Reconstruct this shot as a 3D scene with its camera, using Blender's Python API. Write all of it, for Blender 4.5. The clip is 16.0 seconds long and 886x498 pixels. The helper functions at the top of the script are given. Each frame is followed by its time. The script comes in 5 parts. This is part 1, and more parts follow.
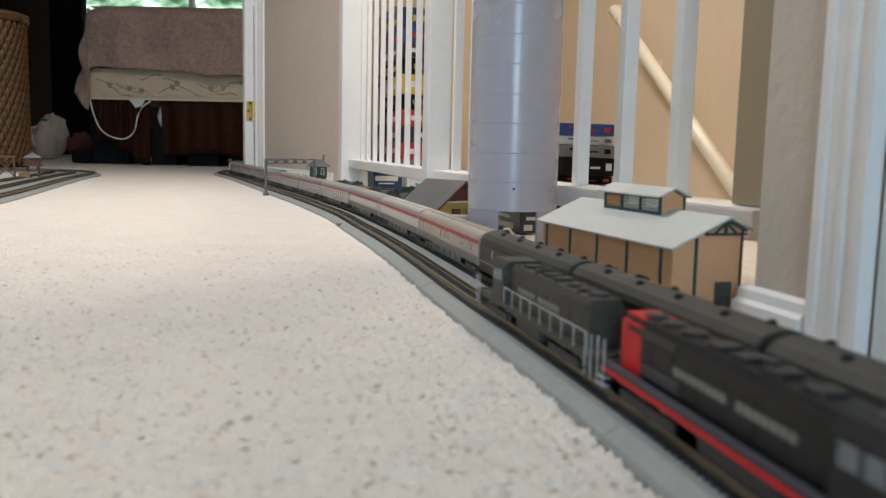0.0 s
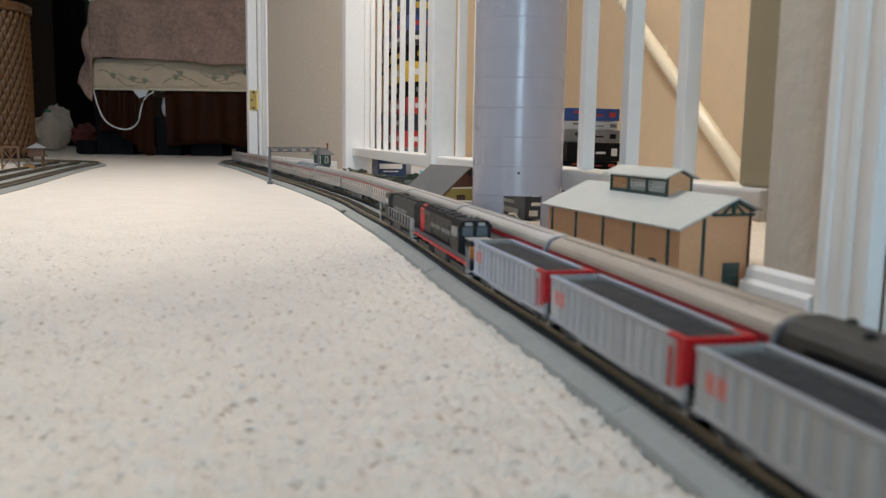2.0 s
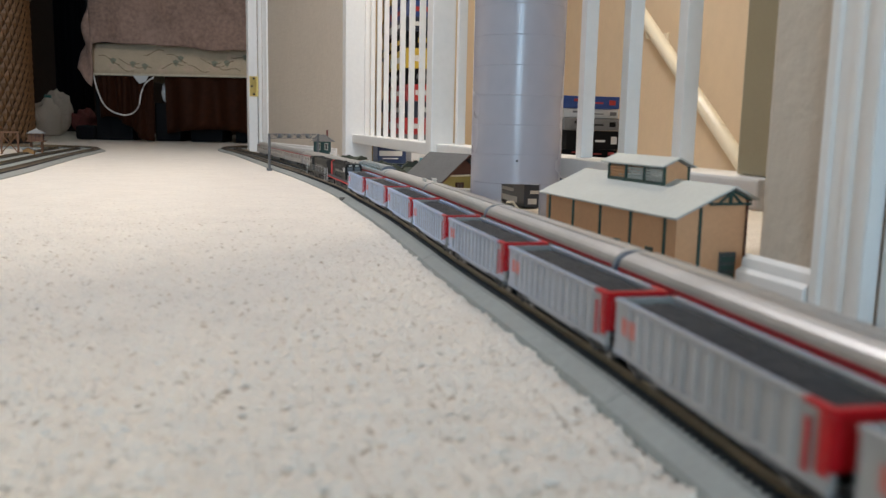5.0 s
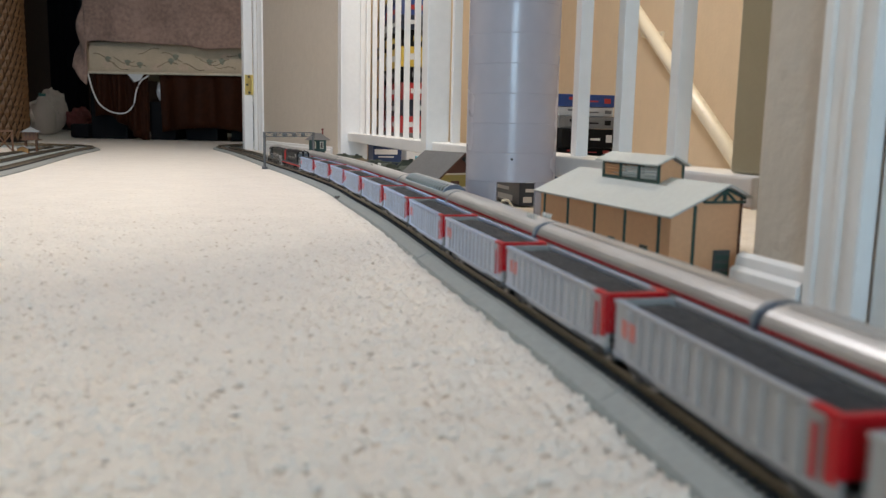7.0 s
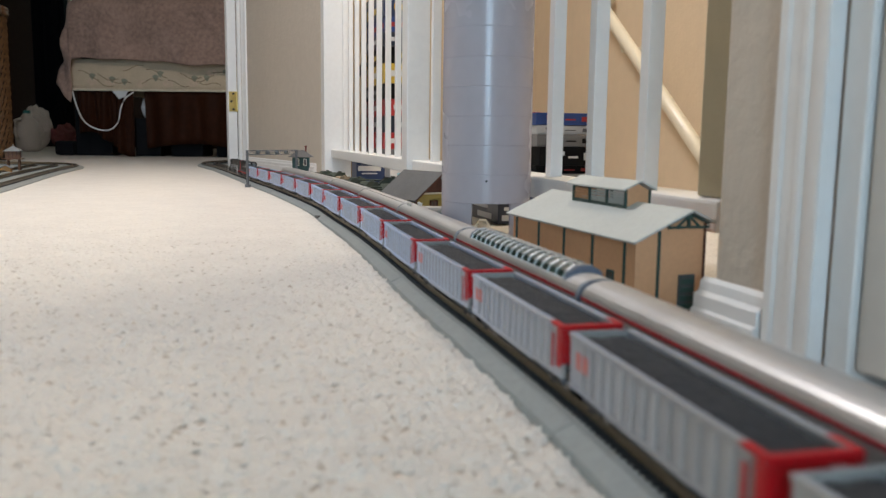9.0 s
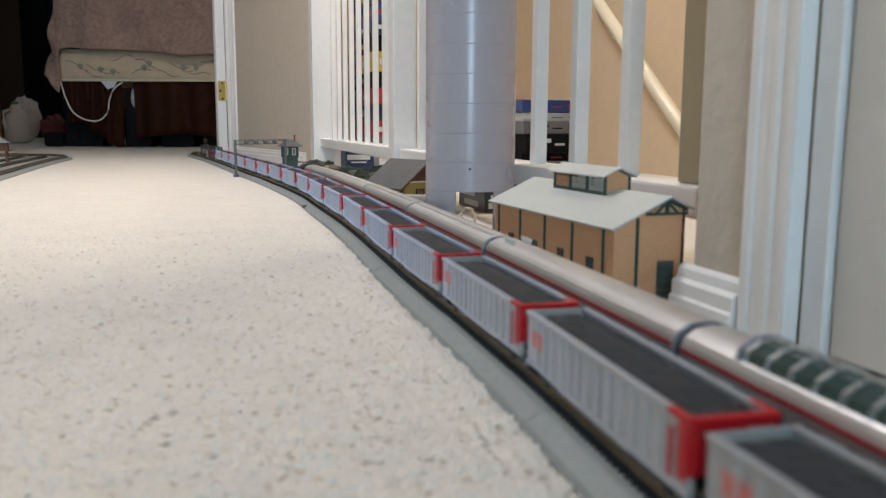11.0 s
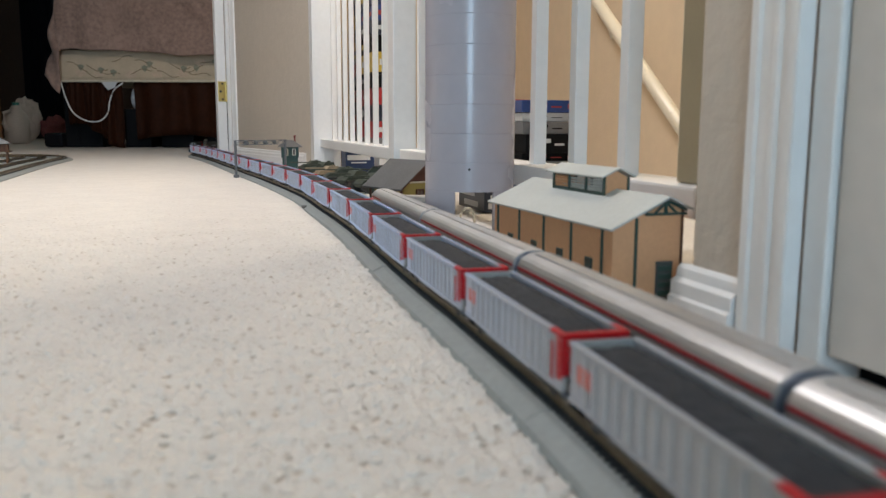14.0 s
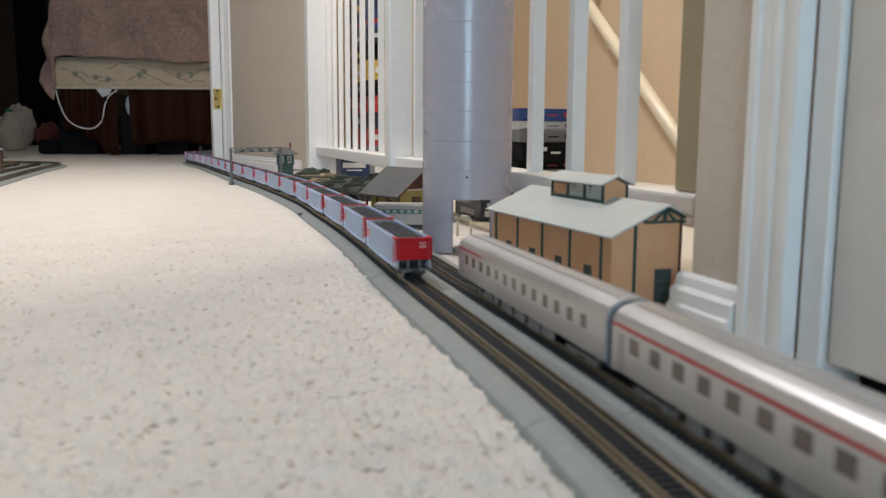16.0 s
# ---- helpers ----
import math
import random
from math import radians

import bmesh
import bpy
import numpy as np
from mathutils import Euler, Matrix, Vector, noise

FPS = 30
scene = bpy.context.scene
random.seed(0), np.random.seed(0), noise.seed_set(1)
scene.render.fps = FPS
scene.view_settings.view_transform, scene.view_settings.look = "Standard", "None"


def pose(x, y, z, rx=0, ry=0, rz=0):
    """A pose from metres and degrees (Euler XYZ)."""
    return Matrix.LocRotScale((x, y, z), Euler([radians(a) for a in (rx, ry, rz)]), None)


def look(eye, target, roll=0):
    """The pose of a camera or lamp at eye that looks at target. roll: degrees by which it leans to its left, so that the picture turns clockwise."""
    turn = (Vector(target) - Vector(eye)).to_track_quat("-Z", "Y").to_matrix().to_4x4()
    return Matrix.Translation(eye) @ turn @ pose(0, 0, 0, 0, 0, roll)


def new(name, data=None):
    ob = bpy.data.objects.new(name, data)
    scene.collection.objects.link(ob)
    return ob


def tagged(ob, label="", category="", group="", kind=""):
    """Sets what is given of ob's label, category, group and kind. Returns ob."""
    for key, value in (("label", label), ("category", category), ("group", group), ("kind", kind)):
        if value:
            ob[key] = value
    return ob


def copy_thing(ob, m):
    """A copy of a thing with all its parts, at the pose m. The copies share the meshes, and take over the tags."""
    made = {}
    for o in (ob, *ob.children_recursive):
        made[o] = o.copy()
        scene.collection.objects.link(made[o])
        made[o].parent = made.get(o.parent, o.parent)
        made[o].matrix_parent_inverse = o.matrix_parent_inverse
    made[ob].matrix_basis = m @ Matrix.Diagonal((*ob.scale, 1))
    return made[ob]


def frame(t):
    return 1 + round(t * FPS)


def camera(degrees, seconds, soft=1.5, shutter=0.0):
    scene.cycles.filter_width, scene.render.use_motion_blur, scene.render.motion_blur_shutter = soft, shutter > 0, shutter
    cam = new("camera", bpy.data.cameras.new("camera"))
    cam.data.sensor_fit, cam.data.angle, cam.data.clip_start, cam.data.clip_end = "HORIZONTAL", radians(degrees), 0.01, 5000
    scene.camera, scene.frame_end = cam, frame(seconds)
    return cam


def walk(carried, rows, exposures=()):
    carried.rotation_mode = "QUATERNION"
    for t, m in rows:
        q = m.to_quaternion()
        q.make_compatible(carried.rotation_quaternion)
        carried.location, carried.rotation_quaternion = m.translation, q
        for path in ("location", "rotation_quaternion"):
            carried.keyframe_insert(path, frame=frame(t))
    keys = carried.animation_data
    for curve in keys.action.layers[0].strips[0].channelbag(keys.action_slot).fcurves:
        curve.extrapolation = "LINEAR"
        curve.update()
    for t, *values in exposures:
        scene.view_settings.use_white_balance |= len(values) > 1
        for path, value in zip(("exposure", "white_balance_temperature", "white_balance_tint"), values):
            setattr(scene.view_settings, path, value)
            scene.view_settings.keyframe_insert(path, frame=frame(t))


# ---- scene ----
cam = camera(56.11, 16.0, 1.3, 0.4)
cam.data.dof.use_dof, cam.data.dof.focus_distance, cam.data.dof.aperture_fstop = True, 1.7, 10.0
PATH = [
    (0, (-0.0335, -0.0021, 0.1452), (-0.0738, 1.9831, -0.0946), 1.32),
    (0.5, (-0.0345, -0.0002, 0.1429), (-0.0727, 1.9849, -0.0980), 1.29),
    (1, (-0.0345, 0.0005, 0.1412), (-0.0742, 1.9847, -0.1067), 1.20),
    (1.5, (-0.0333, 0.0024, 0.1396), (-0.0788, 1.9852, -0.1176), 1.03),
    (2, (-0.0336, 0.0028, 0.1389), (-0.0849, 1.9845, -0.1260), 0.94),
    (2.5, (-0.0340, 0.0030, 0.1387), (-0.0908, 1.9838, -0.1317), 0.84),
    (3, (-0.0328, 0.0027, 0.1390), (-0.0920, 1.9828, -0.1361), 0.85),
    (3.5, (-0.0312, 0.0030, 0.1396), (-0.0895, 1.9826, -0.1394), 0.98),
    (4, (-0.0300, 0.0033, 0.1390), (-0.0870, 1.9822, -0.1455), 1.11),
    (6.5, (-0.0298, 0.0038, 0.1392), (-0.0757, 1.9804, -0.1623), 1.28),
    (7, (-0.0288, 0.0038, 0.1392), (-0.0712, 1.9809, -0.1591), 1.20),
    (7.5, (-0.0255, 0.0036, 0.1410), (-0.0626, 1.9819, -0.1503), 1.07),
    (8, (-0.0173, 0.0002, 0.1486), (-0.0458, 1.9802, -0.1323), 0.93),
    (8.5, (-0.0128, -0.0012, 0.1521), (-0.0349, 1.9801, -0.1200), 0.80),
    (9, (-0.0123, -0.0012, 0.1527), (-0.0293, 1.9804, -0.1173), 0.72),
    (11.5, (0.0015, 0.0004, 0.1531), (0.0007, 1.9775, -0.1487), 0.18),
    (12, (0.0004, -0.0004, 0.1537), (-0.0014, 1.9767, -0.1484), 0.09),
    (12.5, (0.0005, -0.0001, 0.1531), (-0.0026, 1.9772, -0.1471), 0.08),
    (13, (0.0009, -0.0003, 0.1530), (-0.0039, 1.9772, -0.1462), 0.04),
    (13.5, (0.0006, -0.0002, 0.1532), (-0.0042, 1.9774, -0.1452), 0.08),
    (14, (0.0016, -0.0001, 0.1532), (-0.0025, 1.9776, -0.1443), 0.18),
    (14.5, (0.0003, 0.0000, 0.1529), (0.0003, 1.9783, -0.1414), 0.39),
    (15, (-0.0017, -0.0001, 0.1521), (0.0009, 1.9790, -0.1364), 0.46),
    (15.5, (-0.0047, -0.0002, 0.1518), (0.0020, 1.9799, -0.1293), 0.49),
    (16, (-0.0030, -0.0007, 0.1526), (0.0078, 1.9799, -0.1257), 0.38),
]
walk(cam, [(t, look(eye, target, roll)) for t, eye, target, roll in PATH], exposures=[(0, 0.0), (16, 0.0)])

# ---- light: daylight from a glazed door behind the camera, an assumed fill over the hall, a warm ceiling lamp over the stair, daylight in the bedroom ----
world = bpy.data.worlds.new("sky")
scene.world = world
world.use_nodes = True
wn = world.node_tree.nodes
sky = wn.new("ShaderNodeTexSky")
sky.sky_type, sky.sun_disc, sky.sun_elevation, sky.sun_rotation = "NISHITA", False, radians(40), radians(200)
world.node_tree.links.new(sky.outputs[0], wn["Background"].inputs[0])
wn["Background"].inputs[1].default_value = 0.12


def area(name, m, w, h, power, color):
    data = bpy.data.lights.new(name, "AREA")
    data.shape, data.size, data.size_y, data.energy, data.color = "RECTANGLE", w, h, power, color
    ob = new(name, data)
    ob.matrix_world = m
    return ob


WINDOW_W, FILL_W, STAIR_W, BED_W = 112, 41, 22, 5
area("window_light", look((-0.16, -5.22, 1.08), (-0.1, 1.5, 0.6)), 1.1, 2.0, WINDOW_W, (0.5, 0.76, 1.0))
# unseen overhead fill, added to brighten the hall and its carpet
area("hall_fill_light", look((-0.8, 1.75, 2.40), (-0.8, 1.75, 0)), 0.4, 0.4, FILL_W, (1.0, 0.965, 0.985))
area("stair_lamp_light", look((0.55, 1.75, 2.40), (0.5, 1.75, 0)), 0.4, 0.4, STAIR_W, (1.0, 0.87, 0.68))
area("bedroom_window_light", look((-2.4, 8.3, 1.5), (-2.4, 4, 0.6)), 1.6, 1.2, BED_W, (0.95, 0.95, 0.92))

# ---- materials ----
MATS = {}


def mat(name, col, rough=0.6, metal=0.0, vary=0.12, scale=30.0, bump=0.0, bscale=200.0, spec=0.5, col2=None, pieces=False):
    """A surface: base colour with variation at two scales, roughness wear and fine relief. Scales are per metre."""
    if name in MATS:
        return MATS[name]
    m = bpy.data.materials.new(name)
    m.use_nodes = True
    nt = m.node_tree
    b = nt.nodes["Principled BSDF"]
    tc = nt.nodes.new("ShaderNodeTexCoord")
    n1, n2 = nt.nodes.new("ShaderNodeTexNoise"), nt.nodes.new("ShaderNodeTexNoise")
    n1.inputs["Scale"].default_value, n2.inputs["Scale"].default_value = scale, scale * 9
    n1.inputs["Detail"].default_value = 4
    for n in (n1, n2):
        nt.links.new(tc.outputs["Object"], n.inputs["Vector"])
    add = nt.nodes.new("ShaderNodeMath")
    add.operation = "ADD"
    nt.links.new(n1.outputs[0], add.inputs[0])
    nt.links.new(n2.outputs[0], add.inputs[1])
    ramp = nt.nodes.new("ShaderNodeMapRange")
    ramp.inputs["From Min"].default_value, ramp.inputs["From Max"].default_value = 0.7, 1.3
    nt.links.new(add.outputs[0], ramp.inputs["Value"])
    mix = nt.nodes.new("ShaderNodeMix")
    mix.data_type = "RGBA"
    lo = col2 or tuple(c * (1 - vary) for c in col)
    hi = col if col2 else tuple(min(1, c * (1 + vary)) for c in col)
    mix.inputs["A"].default_value, mix.inputs["B"].default_value = (*lo, 1), (*hi, 1)
    nt.links.new(ramp.outputs[0], mix.inputs["Factor"])
    out = mix.outputs["Result"]
    if pieces:
        oi = nt.nodes.new("ShaderNodeObjectInfo")
        hs = nt.nodes.new("ShaderNodeHueSaturation")
        mr = nt.nodes.new("ShaderNodeMapRange")
        mr.inputs["To Min"].default_value, mr.inputs["To Max"].default_value = 0.88, 1.1
        nt.links.new(oi.outputs["Random"], mr.inputs["Value"])
        nt.links.new(mr.outputs[0], hs.inputs["Value"])
        nt.links.new(out, hs.inputs["Color"])
        out = hs.outputs[0]
    nt.links.new(out, b.inputs["Base Color"])
    rr = nt.nodes.new("ShaderNodeMapRange")
    rr.inputs["To Min"].default_value, rr.inputs["To Max"].default_value = max(0.03, rough - 0.08), min(1, rough + 0.08)
    nt.links.new(n1.outputs[0], rr.inputs["Value"])
    nt.links.new(rr.outputs[0], b.inputs["Roughness"])
    b.inputs["Metallic"].default_value = metal
    b.inputs["Specular IOR Level"].default_value = spec
    if bump:
        nb = nt.nodes.new("ShaderNodeTexNoise")
        nb.inputs["Scale"].default_value = bscale
        nb.inputs["Detail"].default_value = 3
        nt.links.new(tc.outputs["Object"], nb.inputs["Vector"])
        bp = nt.nodes.new("ShaderNodeBump")
        bp.inputs["Strength"].default_value, bp.inputs["Distance"].default_value = min(1, bump), 0.002
        nt.links.new(nb.outputs[0], bp.inputs["Height"])
        nt.links.new(bp.outputs[0], b.inputs["Normal"])
    MATS[name] = m
    return m


def glow(name, col, strength):
    m = bpy.data.materials.new(name)
    m.use_nodes = True
    b = m.node_tree.nodes["Principled BSDF"]
    b.inputs["Base Color"].default_value = (*col, 1)
    b.inputs["Emission Color"].default_value = (*col, 1)
    b.inputs["Emission Strength"].default_value = strength
    return m


WALL = mat("wall_paint_beige", (0.54, 0.47, 0.39), 0.6, vary=0.04, scale=3, bump=1.0, bscale=70)
STAIRWALL = mat("stair_wall_paint", (0.64, 0.51, 0.35), 0.75, vary=0.03, scale=3, bump=0.5, bscale=90)
CEIL = mat("ceiling_paint", (0.8, 0.78, 0.74), 0.85, vary=0.03, scale=4, bump=0.5, bscale=60)
WHITE = mat("white_trim_paint", (0.78, 0.77, 0.755), 0.38, vary=0.03, scale=8, bump=0.12, bscale=60)
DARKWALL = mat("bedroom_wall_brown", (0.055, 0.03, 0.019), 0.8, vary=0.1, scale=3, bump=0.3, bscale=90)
TUBE = mat("lavender_grey_plastic", (0.43, 0.41, 0.455), 0.27, vary=0.03, scale=6, bump=0.06, bscale=18)
ROADBED = mat("grey_roadbed_plastic", (0.27, 0.29, 0.28), 0.6, vary=0.08, scale=20, bump=0.2, bscale=900)
TIE = mat("black_tie_plastic", (0.028, 0.028, 0.03), 0.6, vary=0.2, scale=60)
RAIL = mat("nickel_brown_rail", (0.31, 0.255, 0.18), 0.4, 0.9, vary=0.15, scale=40)
HOPGREY = mat("hopper_grey_paint", (0.33, 0.318, 0.30), 0.36, vary=0.06, scale=50, pieces=True)
sheen = HOPGREY.node_tree.nodes["Principled BSDF"].inputs  # blue-tinted sheen standing in for the daylight that catches the far cars
sheen["Sheen Weight"].default_value, sheen["Sheen Roughness"].default_value, sheen["Sheen Tint"].default_value = 1.0, 0.28, (0.42, 0.6, 1.0, 1)
HOPRED = mat("hopper_red_paint", (0.44, 0.005, 0.010), 0.45, vary=0.08, scale=40, spec=0.25)
COAL = mat("coal_load", (0.028, 0.030, 0.036), 0.8, vary=0.5, scale=300, bump=1.0, bscale=900)
TRUCK = mat("black_truck_plastic", (0.025, 0.024, 0.024), 0.55, vary=0.2, scale=80)
STEEL = mat("wheel_steel", (0.3, 0.28, 0.26), 0.35, 0.9)
SILVER = mat("silver_car_paint", (0.54, 0.53, 0.52), 0.41, 0.75, vary=0.05, scale=20, pieces=True)
SILVERDK = mat("grey_brown_car_paint", (0.2, 0.18, 0.165), 0.45, 0.3, vary=0.06, scale=30)
TAN = mat("tan_car_paint", (0.40, 0.35, 0.30), 0.42, 0.2, vary=0.06, scale=30)
REDSTRIPE = mat("red_stripe_paint", (0.40, 0.012, 0.022), 0.45, vary=0.06, spec=0.25)
WINGLASS = mat("dark_window_tint", (0.13, 0.10, 0.085), 0.2, vary=0.1)
PALEWIN = mat("pale_blind_window", (0.6, 0.57, 0.52), 0.4, vary=0.05)
DIAPH = mat("blue_grey_diaphragm_rubber", (0.12, 0.14, 0.185), 0.55, vary=0.1)
LOCOGREY = mat("loco_weathered_grey", (0.052, 0.049, 0.042), 0.55, vary=0.25, scale=60, spec=0.3)
LOCOBLACK = mat("loco_black", (0.013, 0.013, 0.014), 0.5, vary=0.3, scale=60, spec=0.25)
LOCORED = mat("loco_scarlet", (0.52, 0.008, 0.012), 0.45, vary=0.06, spec=0.25)
RAILING_STEEL = mat("pale_handrail_wire", (0.5, 0.5, 0.5), 0.4, 0.3)
DOMEGLASS = mat("green_dome_glass", (0.02, 0.05, 0.045), 0.08, vary=0.1)
BODYORANGE = mat("orange_house_wall", (0.62, 0.34, 0.18), 0.7, vary=0.05, scale=30)
ROOFGREY = mat("pale_grey_roof", (0.48, 0.5, 0.48), 0.7, vary=0.05, scale=25, bump=0.1, bscale=500)
DKGREEN = mat("dark_green_trim", (0.025, 0.065, 0.055), 0.5, vary=0.1)
SLATE = mat("slate_grey_roof", (0.10, 0.10, 0.10), 0.45, vary=0.22, scale=40)
YELLOW = mat("mustard_house_wall", (0.33, 0.25, 0.07), 0.7, vary=0.06)
BROWNTRIM = mat("brown_house_trim", (0.09, 0.03, 0.018), 0.6)
CREAM = mat("cream_house_paint", (0.65, 0.58, 0.45), 0.6)
GANTRY = mat("grey_gantry_plastic", (0.13, 0.14, 0.155), 0.5)
BRASS = mat("brass_hinge", (0.72, 0.55, 0.2), 0.3, 0.9, vary=0.08)
BLANKET = mat("taupe_fleece", (0.31, 0.205, 0.165), 0.95, vary=0.28, scale=5, bump=0.6, bscale=160)
pile = BLANKET.node_tree.nodes["Principled BSDF"].inputs  # short fleece pile
pile["Sheen Weight"].default_value, pile["Sheen Roughness"].default_value, pile["Sheen Tint"].default_value = 0.25, 0.4, (0.75, 0.58, 0.5, 1)
TICKING = mat("cream_mattress_ticking", (0.56, 0.45, 0.32), 0.8, vary=0.1, scale=15, bump=0.2)
SKIRT = mat("dark_brown_satin", (0.030, 0.0085, 0.003), 0.7, vary=0.2, scale=5, spec=0.12)
BLACK = mat("black_cloth", (0.006, 0.006, 0.008), 0.9, vary=0.2, scale=10, spec=0.15)
WICKER = mat("brown_wicker", (0.115, 0.055, 0.019), 0.55, vary=0.3, scale=60, bump=0.3, bscale=300, pieces=True)
WICKERDK = mat("dark_wicker", (0.010, 0.005, 0.003), 0.8, vary=0.3, scale=60)
RIM = mat("cane_rim", (0.15, 0.072, 0.032), 0.5, vary=0.2, scale=40)
CABLEW = mat("white_cable", (0.75, 0.74, 0.72), 0.4)
PLASTIC = mat("milky_plastic", (0.36, 0.34, 0.32), 0.4, vary=0.08, scale=12)
CAMO = mat("olive_armour", (0.045, 0.055, 0.04), 0.7, vary=0.3, scale=60)
SAND = mat("sand_armour", (0.27, 0.21, 0.14), 0.7, vary=0.3, scale=60)
HANDRAIL = mat("cream_handrail_paint", (0.72, 0.66, 0.52), 0.3, vary=0.03)
# olive tan that puts the wall end's shadow into the half newel's colour
SHADOWPOST = mat("newel_shade_paint", (0.34, 0.29, 0.19), 0.4, vary=0.03)

# ---- mesh helpers ----


def bm_box(x0, x1, y0, y1, z0, z1, bevel=0.0, m=None):
    bm = bmesh.new()
    v = [bm.verts.new((x, y, z)) for z in (z0, z1) for y in (y0, y1) for x in (x0, x1)]
    for f in ((0, 2, 3, 1), (4, 5, 7, 6), (0, 1, 5, 4), (2, 6, 7, 3), (0, 4, 6, 2), (1, 3, 7, 5)):
        bm.faces.new([v[i] for i in f])
    if bevel:
        bmesh.ops.bevel(bm, geom=bm.edges[:], offset=bevel, segments=2, affect="EDGES", profile=0.6)
    if m is not None:
        bm.transform(m)
    return bm


def bm_prism(outline, y0, y1, m=None):
    """An outline of (x, z) drawn along y."""
    bm = bmesh.new()
    a = [bm.verts.new((x, y0, z)) for x, z in outline]
    b = [bm.verts.new((x, y1, z)) for x, z in outline]
    k = len(outline)
    for i in range(k):
        j = (i + 1) % k
        bm.faces.new((a[i], a[j], b[j], b[i]))
    bm.faces.new(a[::-1])
    bm.faces.new(b)
    bmesh.ops.recalc_face_normals(bm, faces=bm.faces[:])
    if m is not None:
        bm.transform(m)
    return bm


def bm_cyl(r0, r1, z0, z1, seg=20, m=None):
    bm = bmesh.new()
    bmesh.ops.create_cone(bm, cap_ends=True, segments=seg, radius1=r0, radius2=r1, depth=z1 - z0)
    bm.transform(Matrix.Translation((0, 0, (z0 + z1) / 2)))
    if m is not None:
        bm.transform(m)
    return bm


def bm_lathe(profile, seg=32, m=None):
    bm = bmesh.new()
    rings = [[bm.verts.new((r * math.cos(2 * math.pi * k / seg), r * math.sin(2 * math.pi * k / seg), z)) for k in range(seg)] for r, z in profile]
    for a, b in zip(rings, rings[1:]):
        for k in range(seg):
            j = (k + 1) % seg
            bm.faces.new((a[k], a[j], b[j], b[k]))
    bm.faces.new(rings[0][::-1])
    bm.faces.new(rings[-1])
    if m is not None:
        bm.transform(m)
    return bm


def bm_pipe(points, r, seg=8):
    bm = bmesh.new()
    pts = [Vector(p) for p in points]
    rings = []
    for i, p in enumerate(pts):
        d = (pts[min(i + 1, len(pts) - 1)] - pts[max(i - 1, 0)]).normalized()
        u = d.cross(Vector((0, 0, 1)) if abs(d.z) < 0.9 else Vector((1, 0, 0))).normalized()
        w = d.cross(u)
        rings.append([bm.verts.new(p + r * (math.cos(2 * math.pi * k / seg) * u + math.sin(2 * math.pi * k / seg) * w)) for k in range(seg)])
    for a, b in zip(rings, rings[1:]):
        for k in range(seg):
            j = (k + 1) % seg
            bm.faces.new((a[k], b[k], b[j], a[j]))
    bm.faces.new(rings[0])
    bm.faces.new(rings[-1][::-1])
    bmesh.ops.recalc_face_normals(bm, faces=bm.faces[:])
    return bm


def join(*bms):
    me = bpy.data.meshes.new("tmp")
    out = bmesh.new()
    for b in bms:
        b.to_mesh(me)
        out.from_mesh(me)
        b.free()
    bpy.data.meshes.remove(me)
    return out


def mesh_of(name, bm, material, smooth=False):
    me = bpy.data.meshes.new(name)
    bm.to_mesh(me)
    bm.free()
    me.materials.append(material)
    if smooth:
        for p in me.polygons:
            p.use_smooth = True
    return me


def part(name, bm, material, parent, label="", smooth=False):
    """One mesh object under a thing or under a part."""
    ob = new(name, mesh_of(name, bm, material, smooth) if isinstance(bm, bmesh.types.BMesh) else bm)
    ob.parent = parent
    if label:
        ob["label"] = label
    return ob


def solid(name, bm, material, label="", category="", group="", kind="", m=None, smooth=False):
    """A thing that is one mesh."""
    ob = new(name, mesh_of(name, bm, material, smooth))
    if m is not None:
        ob.matrix_world = m
    return tagged(ob, label, category, group, kind)


def thing(name, m, label="", category="", group="", kind=""):
    ob = new(name)
    ob.empty_display_size = 0.05
    ob.matrix_world = m
    return tagged(ob, label, category, group, kind)


def text_bm(words, size, depth=0.0004):
    cu = bpy.data.curves.new("lettering", "FONT")
    cu.body, cu.size, cu.extrude, cu.align_x, cu.align_y = words, size, depth, "CENTER", "CENTER"
    ob = bpy.data.objects.new("lettering", cu)
    scene.collection.objects.link(ob)
    dg = bpy.context.evaluated_depsgraph_get()
    dg.update()
    me = bpy.data.meshes.new_from_object(ob.evaluated_get(dg))
    bm = bmesh.new()
    bm.from_mesh(me)
    bpy.data.objects.remove(ob)
    bpy.data.curves.remove(cu)
    bpy.data.meshes.remove(me)
    return bm


# ---- the plan ----
# The balustrade runs along a straight line: origin A, direction D, normal N (away from the camera side).
A2, D2, N2 = Vector((0.098, 1.157)), Vector((-0.281, 0.960)), Vector((0.960, 0.281))
RAIL_TURN = math.degrees(math.atan2(D2.y, D2.x)) - 90


def along(s, off=0.0, z=0.0, turn=0.0):
    """The pose at s metres along the balustrade line, off metres behind it. Local y runs along it, local x away behind it."""
    p = A2 + D2 * s + N2 * off
    return pose(p.x, p.y, z, 0, 0, RAIL_TURN + turn)


